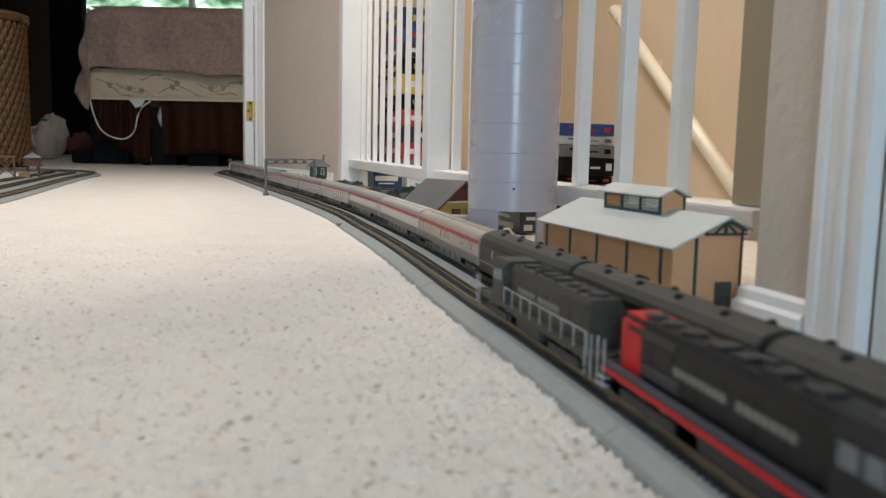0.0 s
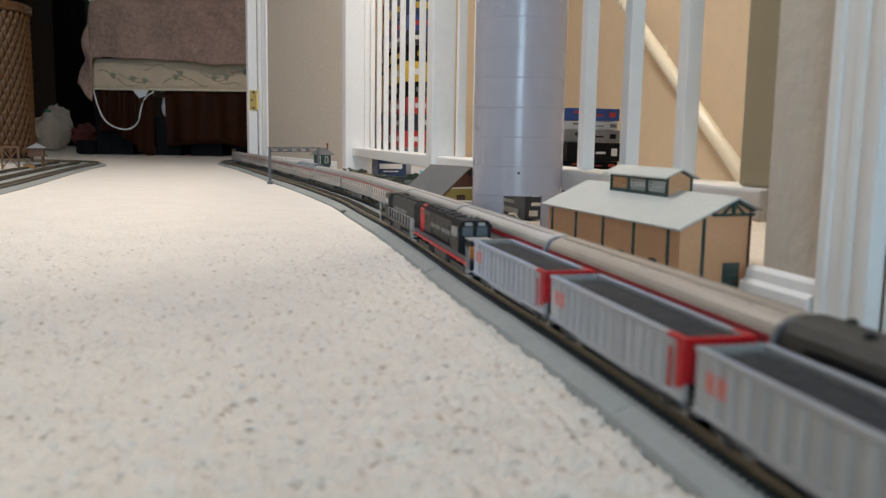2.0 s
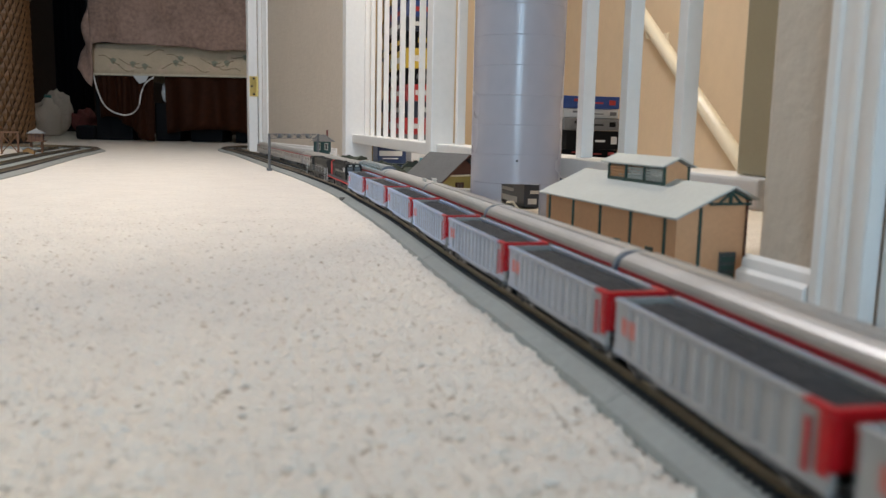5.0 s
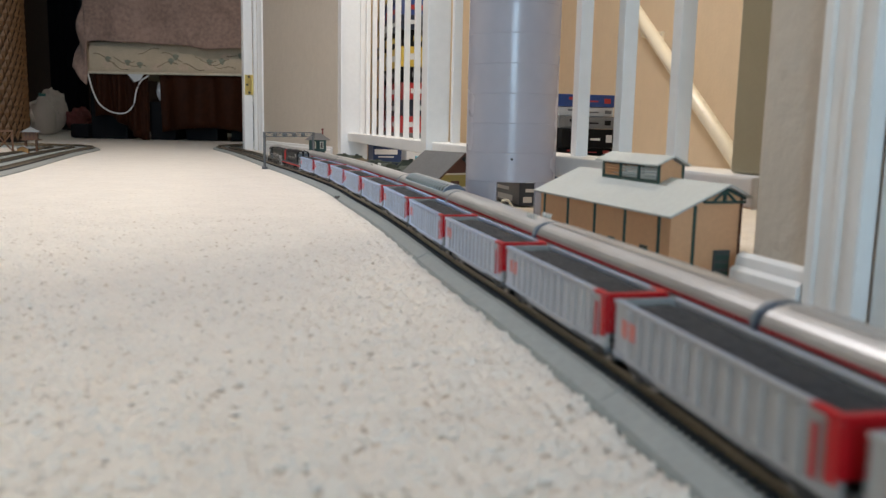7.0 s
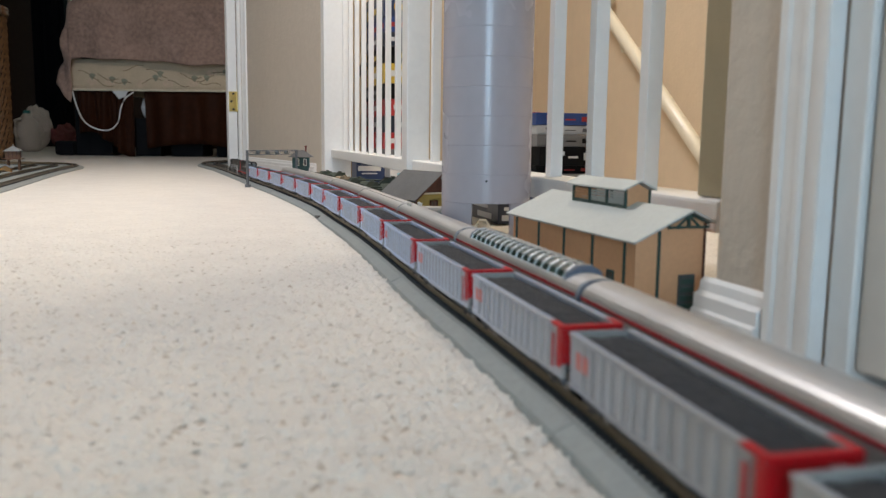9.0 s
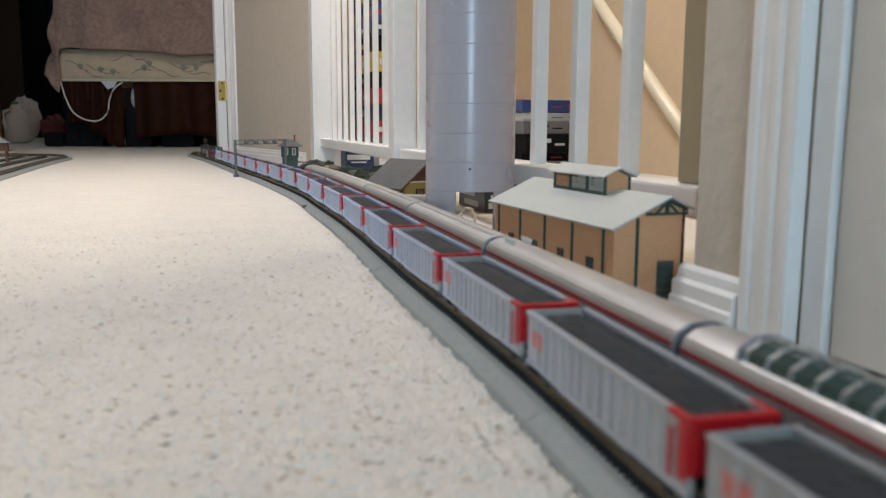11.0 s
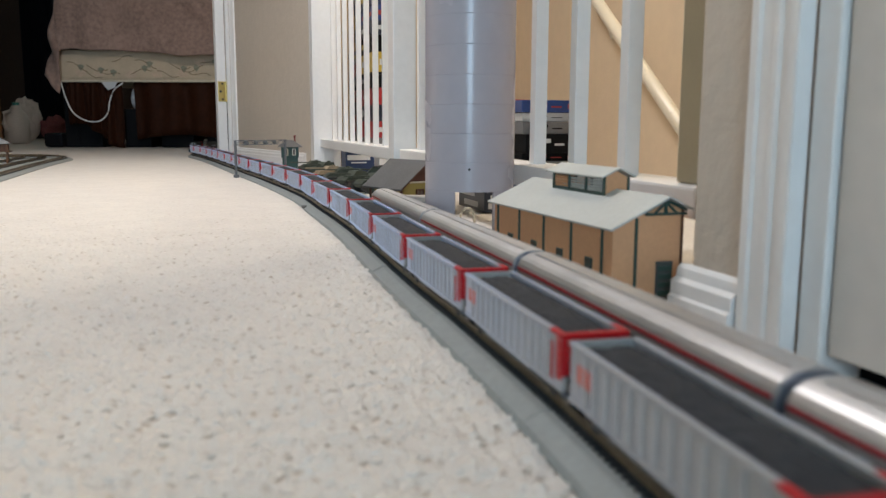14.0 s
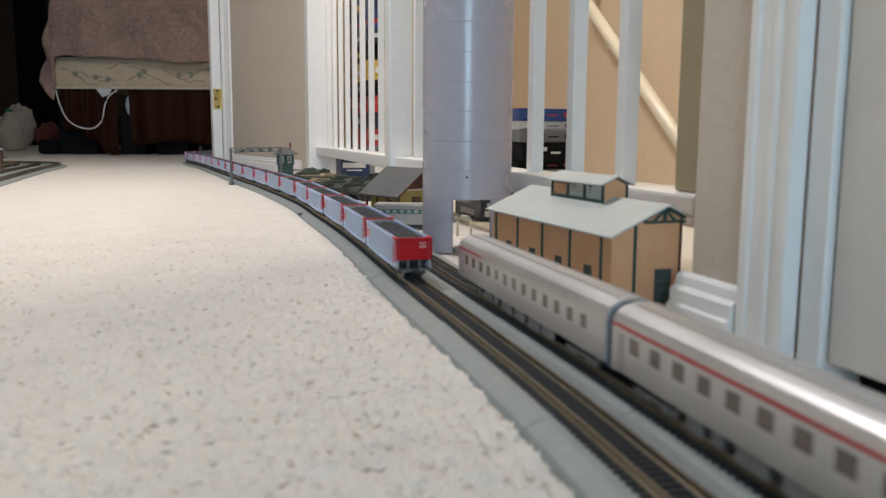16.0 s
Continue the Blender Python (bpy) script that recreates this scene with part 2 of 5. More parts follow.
# Track centre line, from behind the camera into the bedroom.
KNOTS = [(1.5, -5.2), (0.485, -1.2), (0.227, -0.2), (0.166, 0.03), (0.121, 0.2), (0.087, 0.345), (0.0645, 0.45), (0.039, 0.54), (0.016, 0.635), (-0.011, 0.728),
         (-0.056, 0.904), (-0.103, 1.089), (-0.153, 1.269), (-0.205, 1.439), (-0.266, 1.652), (-0.318, 1.798), (-0.44, 2.123), (-0.578, 2.463), (-0.73, 2.851),
         (-0.975, 3.457), (-1.165, 3.888), (-1.215, 4.08), (-1.20, 4.27), (-1.12, 4.44), (-0.98, 4.55), (-0.8, 4.6), (1.2, 4.6)]


def spline(knots, step=0.01):
    out = []
    k = [Vector(p) for p in knots]
    k = [2 * k[0] - k[1]] + k + [2 * k[-1] - k[-2]]
    for a, b, c, d in zip(k, k[1:], k[2:], k[3:]):
        n = max(2, int((c - b).length / step))
        for i in range(n):
            t = i / n
            t1 = (b - a).length ** 0.5
            t2 = (c - b).length ** 0.5
            t3 = (d - c).length ** 0.5
            m1 = t2 * ((b - a) / t1 - (c - a) / (t1 + t2) + (c - b) / t2)
            m2 = t2 * ((c - b) / t2 - (d - b) / (t2 + t3) + (d - c) / t3)
            out.append((2 * t**3 - 3 * t * t + 1) * b + (t**3 - 2 * t * t + t) * m1 + (-2 * t**3 + 3 * t * t) * c + (t**3 - t * t) * m2)
    out.append(k[-2])
    return out


class Line:
    """A path in plan with its arc length."""

    def __init__(self, pts):
        # light smoothing keeps the curvature even
        for _ in range(60):
            pts = [pts[0]] + [(p + q + r) / 3 for p, q, r in zip(pts, pts[1:], pts[2:])] + [pts[-1]]
        self.p = np.array([(v.x, v.y) for v in pts])
        self.s = np.r_[0, np.cumsum(np.hypot(*np.diff(self.p, axis=0).T))]

    def at(self, s):
        return Vector((np.interp(s, self.s, self.p[:, 0]), np.interp(s, self.s, self.p[:, 1])))

    def heading(self, s):
        return (self.at(s + 0.01) - self.at(s - 0.01)).normalized()

    def beside(self, s, off):
        h = self.heading(s)
        return self.at(s) + off * Vector((h.y, -h.x))

    def s_of_y(self, y):
        n = int(np.argmax(self.p[:, 1] > 4.05))
        return float(np.interp(y, self.p[:n, 1], self.s[:n]))

    def shifted(self, off):
        return Line([self.beside(s, off) for s in np.arange(0.02, self.s[-1] - 0.02, 0.02)])


GAP = 0.048
LINE1 = Line(spline(KNOTS))
LINE2 = LINE1.shifted(GAP)
RAIL_TOP = 0.0125


def sweep(line, s0, s1, profile, step=0.02, closed=True):
    bm = bmesh.new()
    n = max(2, int((s1 - s0) / step) + 1)
    rings = []
    for s in np.linspace(s0, s1, n):
        rings.append([bm.verts.new((*line.beside(s, o), z)) for o, z in profile])
    k = len(profile)
    for a, b in zip(rings, rings[1:]):
        for i in range(k if closed else k - 1):
            j = (i + 1) % k
            bm.faces.new((a[i], a[j], b[j], b[i]))
    if closed:
        bm.faces.new(rings[0][::-1])
        bm.faces.new(rings[-1])
    bmesh.ops.recalc_face_normals(bm, faces=bm.faces[:])
    return bm


# ---- setting ----
def carpet_material():
    m = mat("cream_berber_carpet", (0.70, 0.665, 0.615), 0.95, vary=0.05, scale=14, spec=0.1)
    nt = m.node_tree
    b = nt.nodes["Principled BSDF"]
    tc = nt.nodes["Texture Coordinate"]
    # dark flecks and painted-in shade in the pits between the loops, a centimetre or so apart, and the loops themselves
    v = nt.nodes.new("ShaderNodeTexVoronoi")
    v.inputs["Scale"].default_value = 108
    v.inputs["Randomness"].default_value = 0.55
    loops = nt.nodes.new("ShaderNodeTexVoronoi")
    loops.inputs["Scale"].default_value = 230
    warp = nt.nodes.new("ShaderNodeTexNoise")
    warp.inputs["Scale"].default_value = 260
    va = nt.nodes.new("ShaderNodeVectorMath")
    va.operation = "MULTIPLY_ADD"
    va.inputs[1].default_value = (0.004, 0.0022, 0)
    nt.links.new(tc.outputs["Object"], warp.inputs["Vector"])
    nt.links.new(warp.outputs["Color"], va.inputs[0])
    nt.links.new(tc.outputs["Object"], va.inputs[2])
    nt.links.new(va.outputs[0], v.inputs["Vector"])
    nt.links.new(va.outputs[0], loops.inputs["Vector"])
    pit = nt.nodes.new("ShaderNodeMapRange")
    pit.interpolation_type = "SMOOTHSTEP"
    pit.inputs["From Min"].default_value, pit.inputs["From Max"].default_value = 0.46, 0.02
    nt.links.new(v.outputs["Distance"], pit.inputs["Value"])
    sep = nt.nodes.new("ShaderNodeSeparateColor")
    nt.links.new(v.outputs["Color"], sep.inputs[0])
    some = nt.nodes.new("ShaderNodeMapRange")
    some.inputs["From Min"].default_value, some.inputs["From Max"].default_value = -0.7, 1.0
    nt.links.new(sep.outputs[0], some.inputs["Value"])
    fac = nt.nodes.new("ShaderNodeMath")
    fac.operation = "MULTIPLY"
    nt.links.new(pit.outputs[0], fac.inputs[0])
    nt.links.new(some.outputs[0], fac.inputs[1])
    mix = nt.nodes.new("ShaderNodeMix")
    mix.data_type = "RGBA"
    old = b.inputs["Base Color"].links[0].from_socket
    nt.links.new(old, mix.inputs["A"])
    # brown mixed into the pits, so their shade is part of the colour
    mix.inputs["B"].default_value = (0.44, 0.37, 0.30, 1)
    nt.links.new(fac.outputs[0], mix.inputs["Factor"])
    nt.links.new(mix.outputs["Result"], b.inputs["Base Color"])
    sub = nt.nodes.new("ShaderNodeMath")
    sub.operation = "MULTIPLY_ADD"
    sub.inputs[1].default_value = -1.2
    nt.links.new(fac.outputs[0], sub.inputs[0])
    inv = nt.nodes.new("ShaderNodeMath")
    inv.operation = "SUBTRACT"
    inv.inputs[0].default_value = 1.0
    nt.links.new(loops.outputs["Distance"], inv.inputs[1])
    nt.links.new(inv.outputs[0], sub.inputs[2])
    bp = nt.nodes.new("ShaderNodeBump")
    bp.inputs["Strength"].default_value, bp.inputs["Distance"].default_value = 0.6, 0.003
    nt.links.new(sub.outputs[0], bp.inputs["Height"])
    nt.links.new(bp.outputs[0], b.inputs["Normal"])
    return m


def lumps(x, y):
    """Height of the looped pile."""
    h = 0
    for kx, ky, ph, a in ((620, 180, 0.3, 1), (240, 690, 1.1, 1), (-480, 530, 2.2, 0.9), (760, 410, 4.0, 0.6), (150, 95, 0.5, 0.8), (-90, 170, 2.9, 0.8)):
        h = h + a * np.sin(kx * x + ky * y + ph + 1.5 * np.sin(37 * x + 53 * y))
    return 0.0012 * h - 0.0032


def floor():
    """Carpet: a finely looped stretch before the camera, and the plain rest round it."""
    step = 0.0035
    x0, x1, y0, y1 = -0.72, 0.16, 0.2, 1.5
    xs, ys = np.arange(x0, x1 + step / 2, step), np.arange(y0, y1 + step / 2, step)
    x1, y1 = xs[-1], ys[-1]
    gx, gy = np.meshgrid(xs, ys)
    gz = -0.002 + (lumps(gx, gy) + 0.002) * np.clip((1.5 - gy) / 0.7, 0, 1)
    gz[0, :] = gz[-1, :] = gz[:, 0] = gz[:, -1] = -0.002
    nx, ny = len(xs), len(ys)
    verts = np.stack([gx.ravel(), gy.ravel(), gz.ravel()], 1).tolist()
    idx = np.arange(nx * ny).reshape(ny, nx)
    faces = np.stack([idx[:-1, :-1], idx[:-1, 1:], idx[1:, 1:], idx[1:, :-1]], -1).reshape(-1, 4).tolist()
    k = len(verts)
    X, Y, Z = (-4.6, x0, x1, 2.9), (-5.4, y0, y1, 9.0), -0.002
    verts += [(x, y, Z) for y in Y for x in X]
    for j in range(3):
        for i in range(3):
            if (i, j) != (1, 1):
                a = k + j * 4 + i
                faces.append((a, a + 1, a + 5, a + 4))
    me = bpy.data.meshes.new("floor")
    me.from_pydata(verts, [], faces)
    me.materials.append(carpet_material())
    for p in me.polygons:
        p.use_smooth = True
    return tagged(new("floor", me), "cream looped berber carpet with darker flecks and pit shade painted in", "carpet", kind="structure")


floor()
solid("floor_slab", bm_box(-4.6, 2.9, -5.4, 9.0, -0.12, -0.03), WALL, "subfloor under the carpet", "floor", kind="structure")
solid("ceiling", bm_box(-4.6, 2.9, -5.4, 9.0, 2.44, 2.5), CEIL, "white painted ceiling", "ceiling", kind="structure")

# Near wall stub beside the balustrade, with its casing and a closed door (all on one line).
W0 = Vector((0.191, 0.63))


def by_wall(s, off=0.0, z=0.0):
    p = W0 + D2 * s + N2 * off
    return pose(p.x, p.y, z, 0, 0, RAIL_TURN)


wall_near = solid("wall_near", bm_box(0.0, 0.13, -0.066, 0.0, -0.01, 2.44, 0.004), WALL, "beige textured wall end at the balustrade", "wall", kind="structure", m=by_wall(0), smooth=False)
solid("wall_near_rest", bm_box(0.0, 0.13, -7.0, -0.99, -0.01, 2.44), WALL, "beige textured hallway wall", "wall", kind="structure", m=by_wall(0))
solid("wall_near_head", bm_box(0.0, 0.13, -0.99, -0.066, 2.06, 2.44), WALL, "beige wall over the door", "wall", kind="structure", m=by_wall(0))
BB = [(0, -0.005), (-0.013, -0.005), (-0.013, 0.022), (-0.0105, 0.024), (-0.0105, 0.034), (-0.006, 0.037), (-0.005, 0.044), (-0.0015, 0.047), (0, 0.047)]
solid("baseboard_near", join(bm_prism(BB, -0.066, 0.011), bm_prism(BB, 0, 0.125, Matrix.Rotation(radians(-90), 4, "Z") @ Matrix.Translation((0, 0, 0.0)))), WHITE, "white moulded baseboard round the wall end", "baseboard", kind="structure", m=by_wall(0))


def casing(m, height, name, flip=1):
    """A stepped door casing, drawn upward; its outline lies in plan: along the wall and out of it."""
    prof = [(0, 0), (0, -0.006), (0.003, -0.0085), (0.011, -0.009), (0.0135, -0.0072), (0.025, -0.0078), (0.0275, -0.0098), (0.0325, -0.0098), (0.035, -0.0082), (0.0425, -0.0088), (0.0445, -0.0115), (0.0515, -0.012), (0.053, -0.0112), (0.053, 0)]
    bm = bmesh.new()
    a = [bm.verts.new((y, -x * flip, -0.005)) for x, y in prof]
    b = [bm.verts.new((y, -x * flip, height)) for x, y in prof]
    for i in range(len(prof)):
        j = (i + 1) % len(prof)
        bm.faces.new((a[i], a[j], b[j], b[i]))
    bm.faces.new(a)
    bm.faces.new(b)
    bmesh.ops.recalc_face_normals(bm, faces=bm.faces[:])
    return solid(name, bm, WHITE, "white stepped door casing", "door casing", kind="structure", m=m)


casing(by_wall(-0.0665), 2.11, "casing_near")
solid("jamb_near", bm_box(0.0, 0.11, -0.141, -0.121, -0.005, 2.06, 0.002), WHITE, "white door jamb", "door jamb", kind="structure", m=by_wall(0))
door = thing("door_1", by_wall(0), "closed off-white interior door", "door", kind="structure")
# leaf colour toned down to beige for the shade on its face
part("leaf", bm_box(0.004, 0.04, -0.975, -0.144, 0.014, 2.05, 0.002), mat("shaded_door_paint", (0.60, 0.565, 0.52), 0.45, vary=0.04, scale=6, bump=0.3, bscale=50), door)
# black strip added to draw the shadow in the gap under the leaf
part("threshold_shadow_gap", bm_box(0.03, 0.036, -0.975, -0.144, -0.004, 0.012), BLACK, door, "black strip for the shadow under the door")

# ---- balustrade ----
balustrade = thing("balustrade", along(0), "white painted wooden balustrade with square balusters", "railing", kind="structure")
part("bottom_rail", bm_box(-0.012, 0.05, -0.46, 0.649, 0.072, 0.1, 0.003), WHITE, balustrade)
part("bottom_rail", bm_box(-0.012, 0.05, 0.701, 1.86, 0.072, 0.1, 0.003), WHITE, balustrade)
part("top_rail", bm_box(-0.018, 0.056, -0.46, 1.86, 0.93, 0.97, 0.006), WHITE, balustrade)
part("newel_post", bm_box(-0.024, 0.026, 0.65, 0.70, 0.045, 1.1, 0.003), WHITE, balustrade)
part("newel_post", bm_box(-0.035, 0.06, 1.86, 1.95, -0.01, 1.1, 0.003), WHITE, balustrade)
# the half newel's shade is in its colour, unlike the white posts
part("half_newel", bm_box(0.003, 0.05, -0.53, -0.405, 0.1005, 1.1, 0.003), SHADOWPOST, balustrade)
bal_me = mesh_of("baluster", bm_box(-0.0087, 0.0087, -0.0087, 0.0087, 0.099, 0.935, 0.0012), WHITE)
bal_thin = mesh_of("baluster", bm_box(-0.0068, 0.0068, -0.0068, 0.0068, 0.099, 0.935, 0.001), WHITE)
for s in [-0.283, -0.158, -0.034, 0.09, 0.215, 0.34, 0.46, 0.58] + [0.70 + 0.116 * k for k in range(1, 10)]:
    b = part("baluster", bal_me if s < 0.65 else bal_thin, None, balustrade)
    b.location = (0.02, s, 0)

# Stair wall behind, with its handrail.
solid("wall_stair", bm_box(0.95, 1.08, -3.0, 7.2, -0.03, 2.44), STAIRWALL, "warm beige textured stair wall", "wall", kind="structure", m=along(0))
solid("wall_stair_end", bm_box(0.13, 0.95, 2.62, 2.72, -0.03, 2.44), STAIRWALL, "beige wall behind the stacked boxes", "wall", kind="structure", m=along(0))
hr = thing("handrail", along(0), "round cream-painted handrail on wall brackets", "handrail", kind="structure")
a, b = Vector((0.87, 1.62, 0.633)), Vector((0.87, 0.50, -0.212))
d = (b - a).normalized()
part("rail", bm_pipe([a + Vector((0.06, 0.01, -0.02)), a + Vector((0.03, 0.005, 0)), a, a + d * 0.5, b], 0.0205, 14), HANDRAIL, hr, smooth=True)
for f in (0.17, 0.75):
    p = a.lerp(b, f)
    part("bracket", join(bm_pipe([p + Vector((0, 0, -0.02)), p + Vector((0.01, 0, -0.055)), p + Vector((0.075, 0, -0.07))], 0.006), bm_box(0.94, 0.95, p.y - 0.02, p.y + 0.02, p.z - 0.1, p.z - 0.04, 0.003)), HANDRAIL, hr)

# Far wall between the newel and the bedroom door.
F0, F1 = Vector((-0.505, 3.05)), Vector((-0.935, 3.80))
FD = (F1 - F0).normalized()
F_TURN = math.degrees(math.atan2(FD.y, FD.x)) - 90


def by_far(s, z=0.0):
    p = F0 + FD * s
    return pose(p.x, p.y, z, 0, 0, F_TURN)


FL = (F1 - F0).length
solid("wall_far", bm_box(0, 0.12, -0.05, FL + 0.1, -0.01, 2.44), WALL, "beige painted wall between balustrade and bedroom door", "wall", kind="structure", m=by_far(0))
solid("baseboard_far", bm_prism(BB, 0.0, FL), WHITE, "white moulded baseboard", "baseboard", kind="structure", m=by_far(0))
casing(by_far(FL), 2.12, "casing_far", flip=-1)
jamb = thing("jamb_far", by_far(FL), "white bedroom door jamb with a brass hinge", "door jamb", kind="structure")
part("jamb_board", bm_box(-0.014, 0.12, 0.1, 0.118, -0.005, 2.06, 0.001), WHITE, jamb)
part("door_edge", bm_box(-0.057, -0.016, 0.119, 0.155, -0.004, 2.05, 0.002), WHITE, jamb, "white edge of the open door")

# ---- railway ----


def strip(s0, s1, prof):
    return sweep(LINE1, s0, s1, prof)


S_NEAR, S_FAR = LINE1.s_of_y(-4.9), LINE1.s_of_y(3.9) + 0.75
roadbed = thing("roadbed", pose(0, 0, 0), "grey moulded plastic double-track roadbed on the carpet", "track bed", kind="structure")
RB = [(-0.031, -0.003), (-0.0295, 0.0012), (-0.0195, 0.0062), (GAP / 2 - 0.006, 0.0062), (GAP / 2 - 0.003, 0.0045), (GAP / 2 + 0.003, 0.0045), (GAP / 2 + 0.006, 0.0062), (GAP + 0.021, 0.0062), (GAP + 0.0335, 0.0012), (GAP + 0.035, -0.003)]
LEN = 0.2286
s, k = S_NEAR, 0
rng = random.Random(4)
while s < S_FAR:
    bm = strip(s + 0.0004, min(s + LEN, S_FAR) - 0.0004, RB)
    bm.transform(Matrix.Translation((0, 0, rng.uniform(-0.0004, 0.0005))))
    part("roadbed_section", bm, ROADBED, roadbed)
    s += LEN
for name, line in (("track", LINE1), ("track_inner", LINE2)):
    tr = thing("railway_track", pose(0, 0, 0), "model railway track with black ties and bronze rails", "track", "model railway tracks", "structure")
    a, b = line.s_of_y(-4.9), line.s_of_y(3.9) + 0.7
    for o in (-0.0086, 0.0086):
        part("rail", sweep(line, a, b, [(o - 0.0013, 0.0085), (o - 0.0004, 0.0093), (o - 0.0006, 0.0112), (o - 0.0006, RAIL_TOP), (o + 0.0006, RAIL_TOP), (o + 0.0006, 0.0112), (o + 0.0004, 0.0093), (o + 0.0013, 0.0085)]), RAIL, tr)
    tie_bm = bm_box(-0.0145, 0.0145, -0.0011, 0.0011, 0.0058, 0.0087, 0.0003)
    tie_me = mesh_of("tie", tie_bm, TIE)
    far = []
    n0 = line.s_of_y(0.18)
    for i in range(int((b - a) / 0.0062)):
        s = a + i * 0.0062
        p, h = line.at(s), line.heading(s)
        m = pose(p.x, p.y, 0, 0, 0, math.degrees(math.atan2(h.y, h.x)) - 90)
        if name == "track" and n0 <= s < n0 + 0.0062 * 150:
            t = part("tie", tie_me, None, tr)
            t.matrix_basis = m
        else:
            far.append(m)
    q = np.array([(x, y, z) for z in (0.0058, 0.0087) for y in (-0.0011, 0.0011) for x in (-0.0145, 0.0145)])
    verts, faces = [], []
    for m in far:
        k = len(verts)
        verts += [tuple(m @ Vector(v)) for v in q]
        faces += [tuple(k + i for i in f) for f in ((4, 5, 7, 6), (0, 1, 5, 4), (2, 6, 7, 3), (0, 4, 6, 2), (1, 3, 7, 5))]
    me = bpy.data.meshes.new("ties")
    me.from_pydata(verts, [], faces)
    me.materials.append(TIE)
    t = part("ties", me, None, tr)
    t["kind"] = "stuff"
    part("tie_web", sweep(line, a, b, [(-0.0085, 0.0059), (-0.0085, 0.0066), (0.0085, 0.0066), (0.0085, 0.0059)]), TIE, tr)

# A turnout's motor box beside the joint.
p = LINE1.beside(LINE1.s_of_y(1.53), -0.030)
solid("turnout_motor", join(bm_box(-0.006, 0.006, -0.018, 0.018, -0.002, 0.0030, 0.001), bm_box(-0.003, 0.003, -0.010, 0.004, 0.0028, 0.0042, 0.0005)), TRUCK, "low black turnout motor beside the track", "turnout motor", m=pose(p.x + 0.006, p.y, 0, 0, 0, 17))

# ---- rolling stock: local x runs away from the camera along the track, z = 0 is the railhead ----


def bm_wheel(x, y, r=0.0052):
    return bm_lathe([(0.0012, -0.0012), (r, -0.0012), (r, 0.0), (r + 0.0006, 0.0003), (r + 0.0006, 0.0011), (0.001, 0.0011)], 14, Matrix.Translation((x, y, r)) @ Matrix.Rotation(radians(90 if y > 0 else -90), 4, "X"))


def truck(parent, x, base=0.02, label=""):
    t = part("truck", join(bm_box(x - base / 2 - 0.004, x + base / 2 + 0.004, -0.0128, -0.0108, 0.0035, 0.0075, 0.0008), bm_box(x - base / 2 - 0.004, x + base / 2 + 0.004, 0.0108, 0.0128, 0.0035, 0.0075, 0.0008),
                           bm_box(x - 0.004, x + 0.004, -0.0125, 0.0125, 0.005, 0.009, 0.0008),
                           bm_box(x - 0.0035, x + 0.0035, -0.0134, -0.0128, 0.002, 0.009), bm_box(x - 0.0035, x + 0.0035, 0.0128, 0.0134, 0.002, 0.009)), TRUCK, parent)
    for dx in (-base / 2, base / 2):
        w = part("wheel", join(bm_wheel(x + dx, -0.0088), bm_wheel(x + dx, 0.0088), bm_pipe([(x + dx, -0.0088, 0.0052), (x + dx, 0.0088, 0.0052)], 0.001, 6)), STEEL, t)
    return t


def coupler(parent, x, way):
    return part("coupler", join(bm_box(min(x, x + way * 0.006), max(x, x + way * 0.006), -0.0016, 0.0016, 0.0075, 0.0105, 0.0004), bm_box(min(x + way * 0.004, x + way * 0.0075), max(x + way * 0.004, x + way * 0.0075), -0.003, 0.003, 0.007, 0.011, 0.0006)), TRUCK, parent)


HL, HW, HT = 0.176, 0.0355, 0.0395


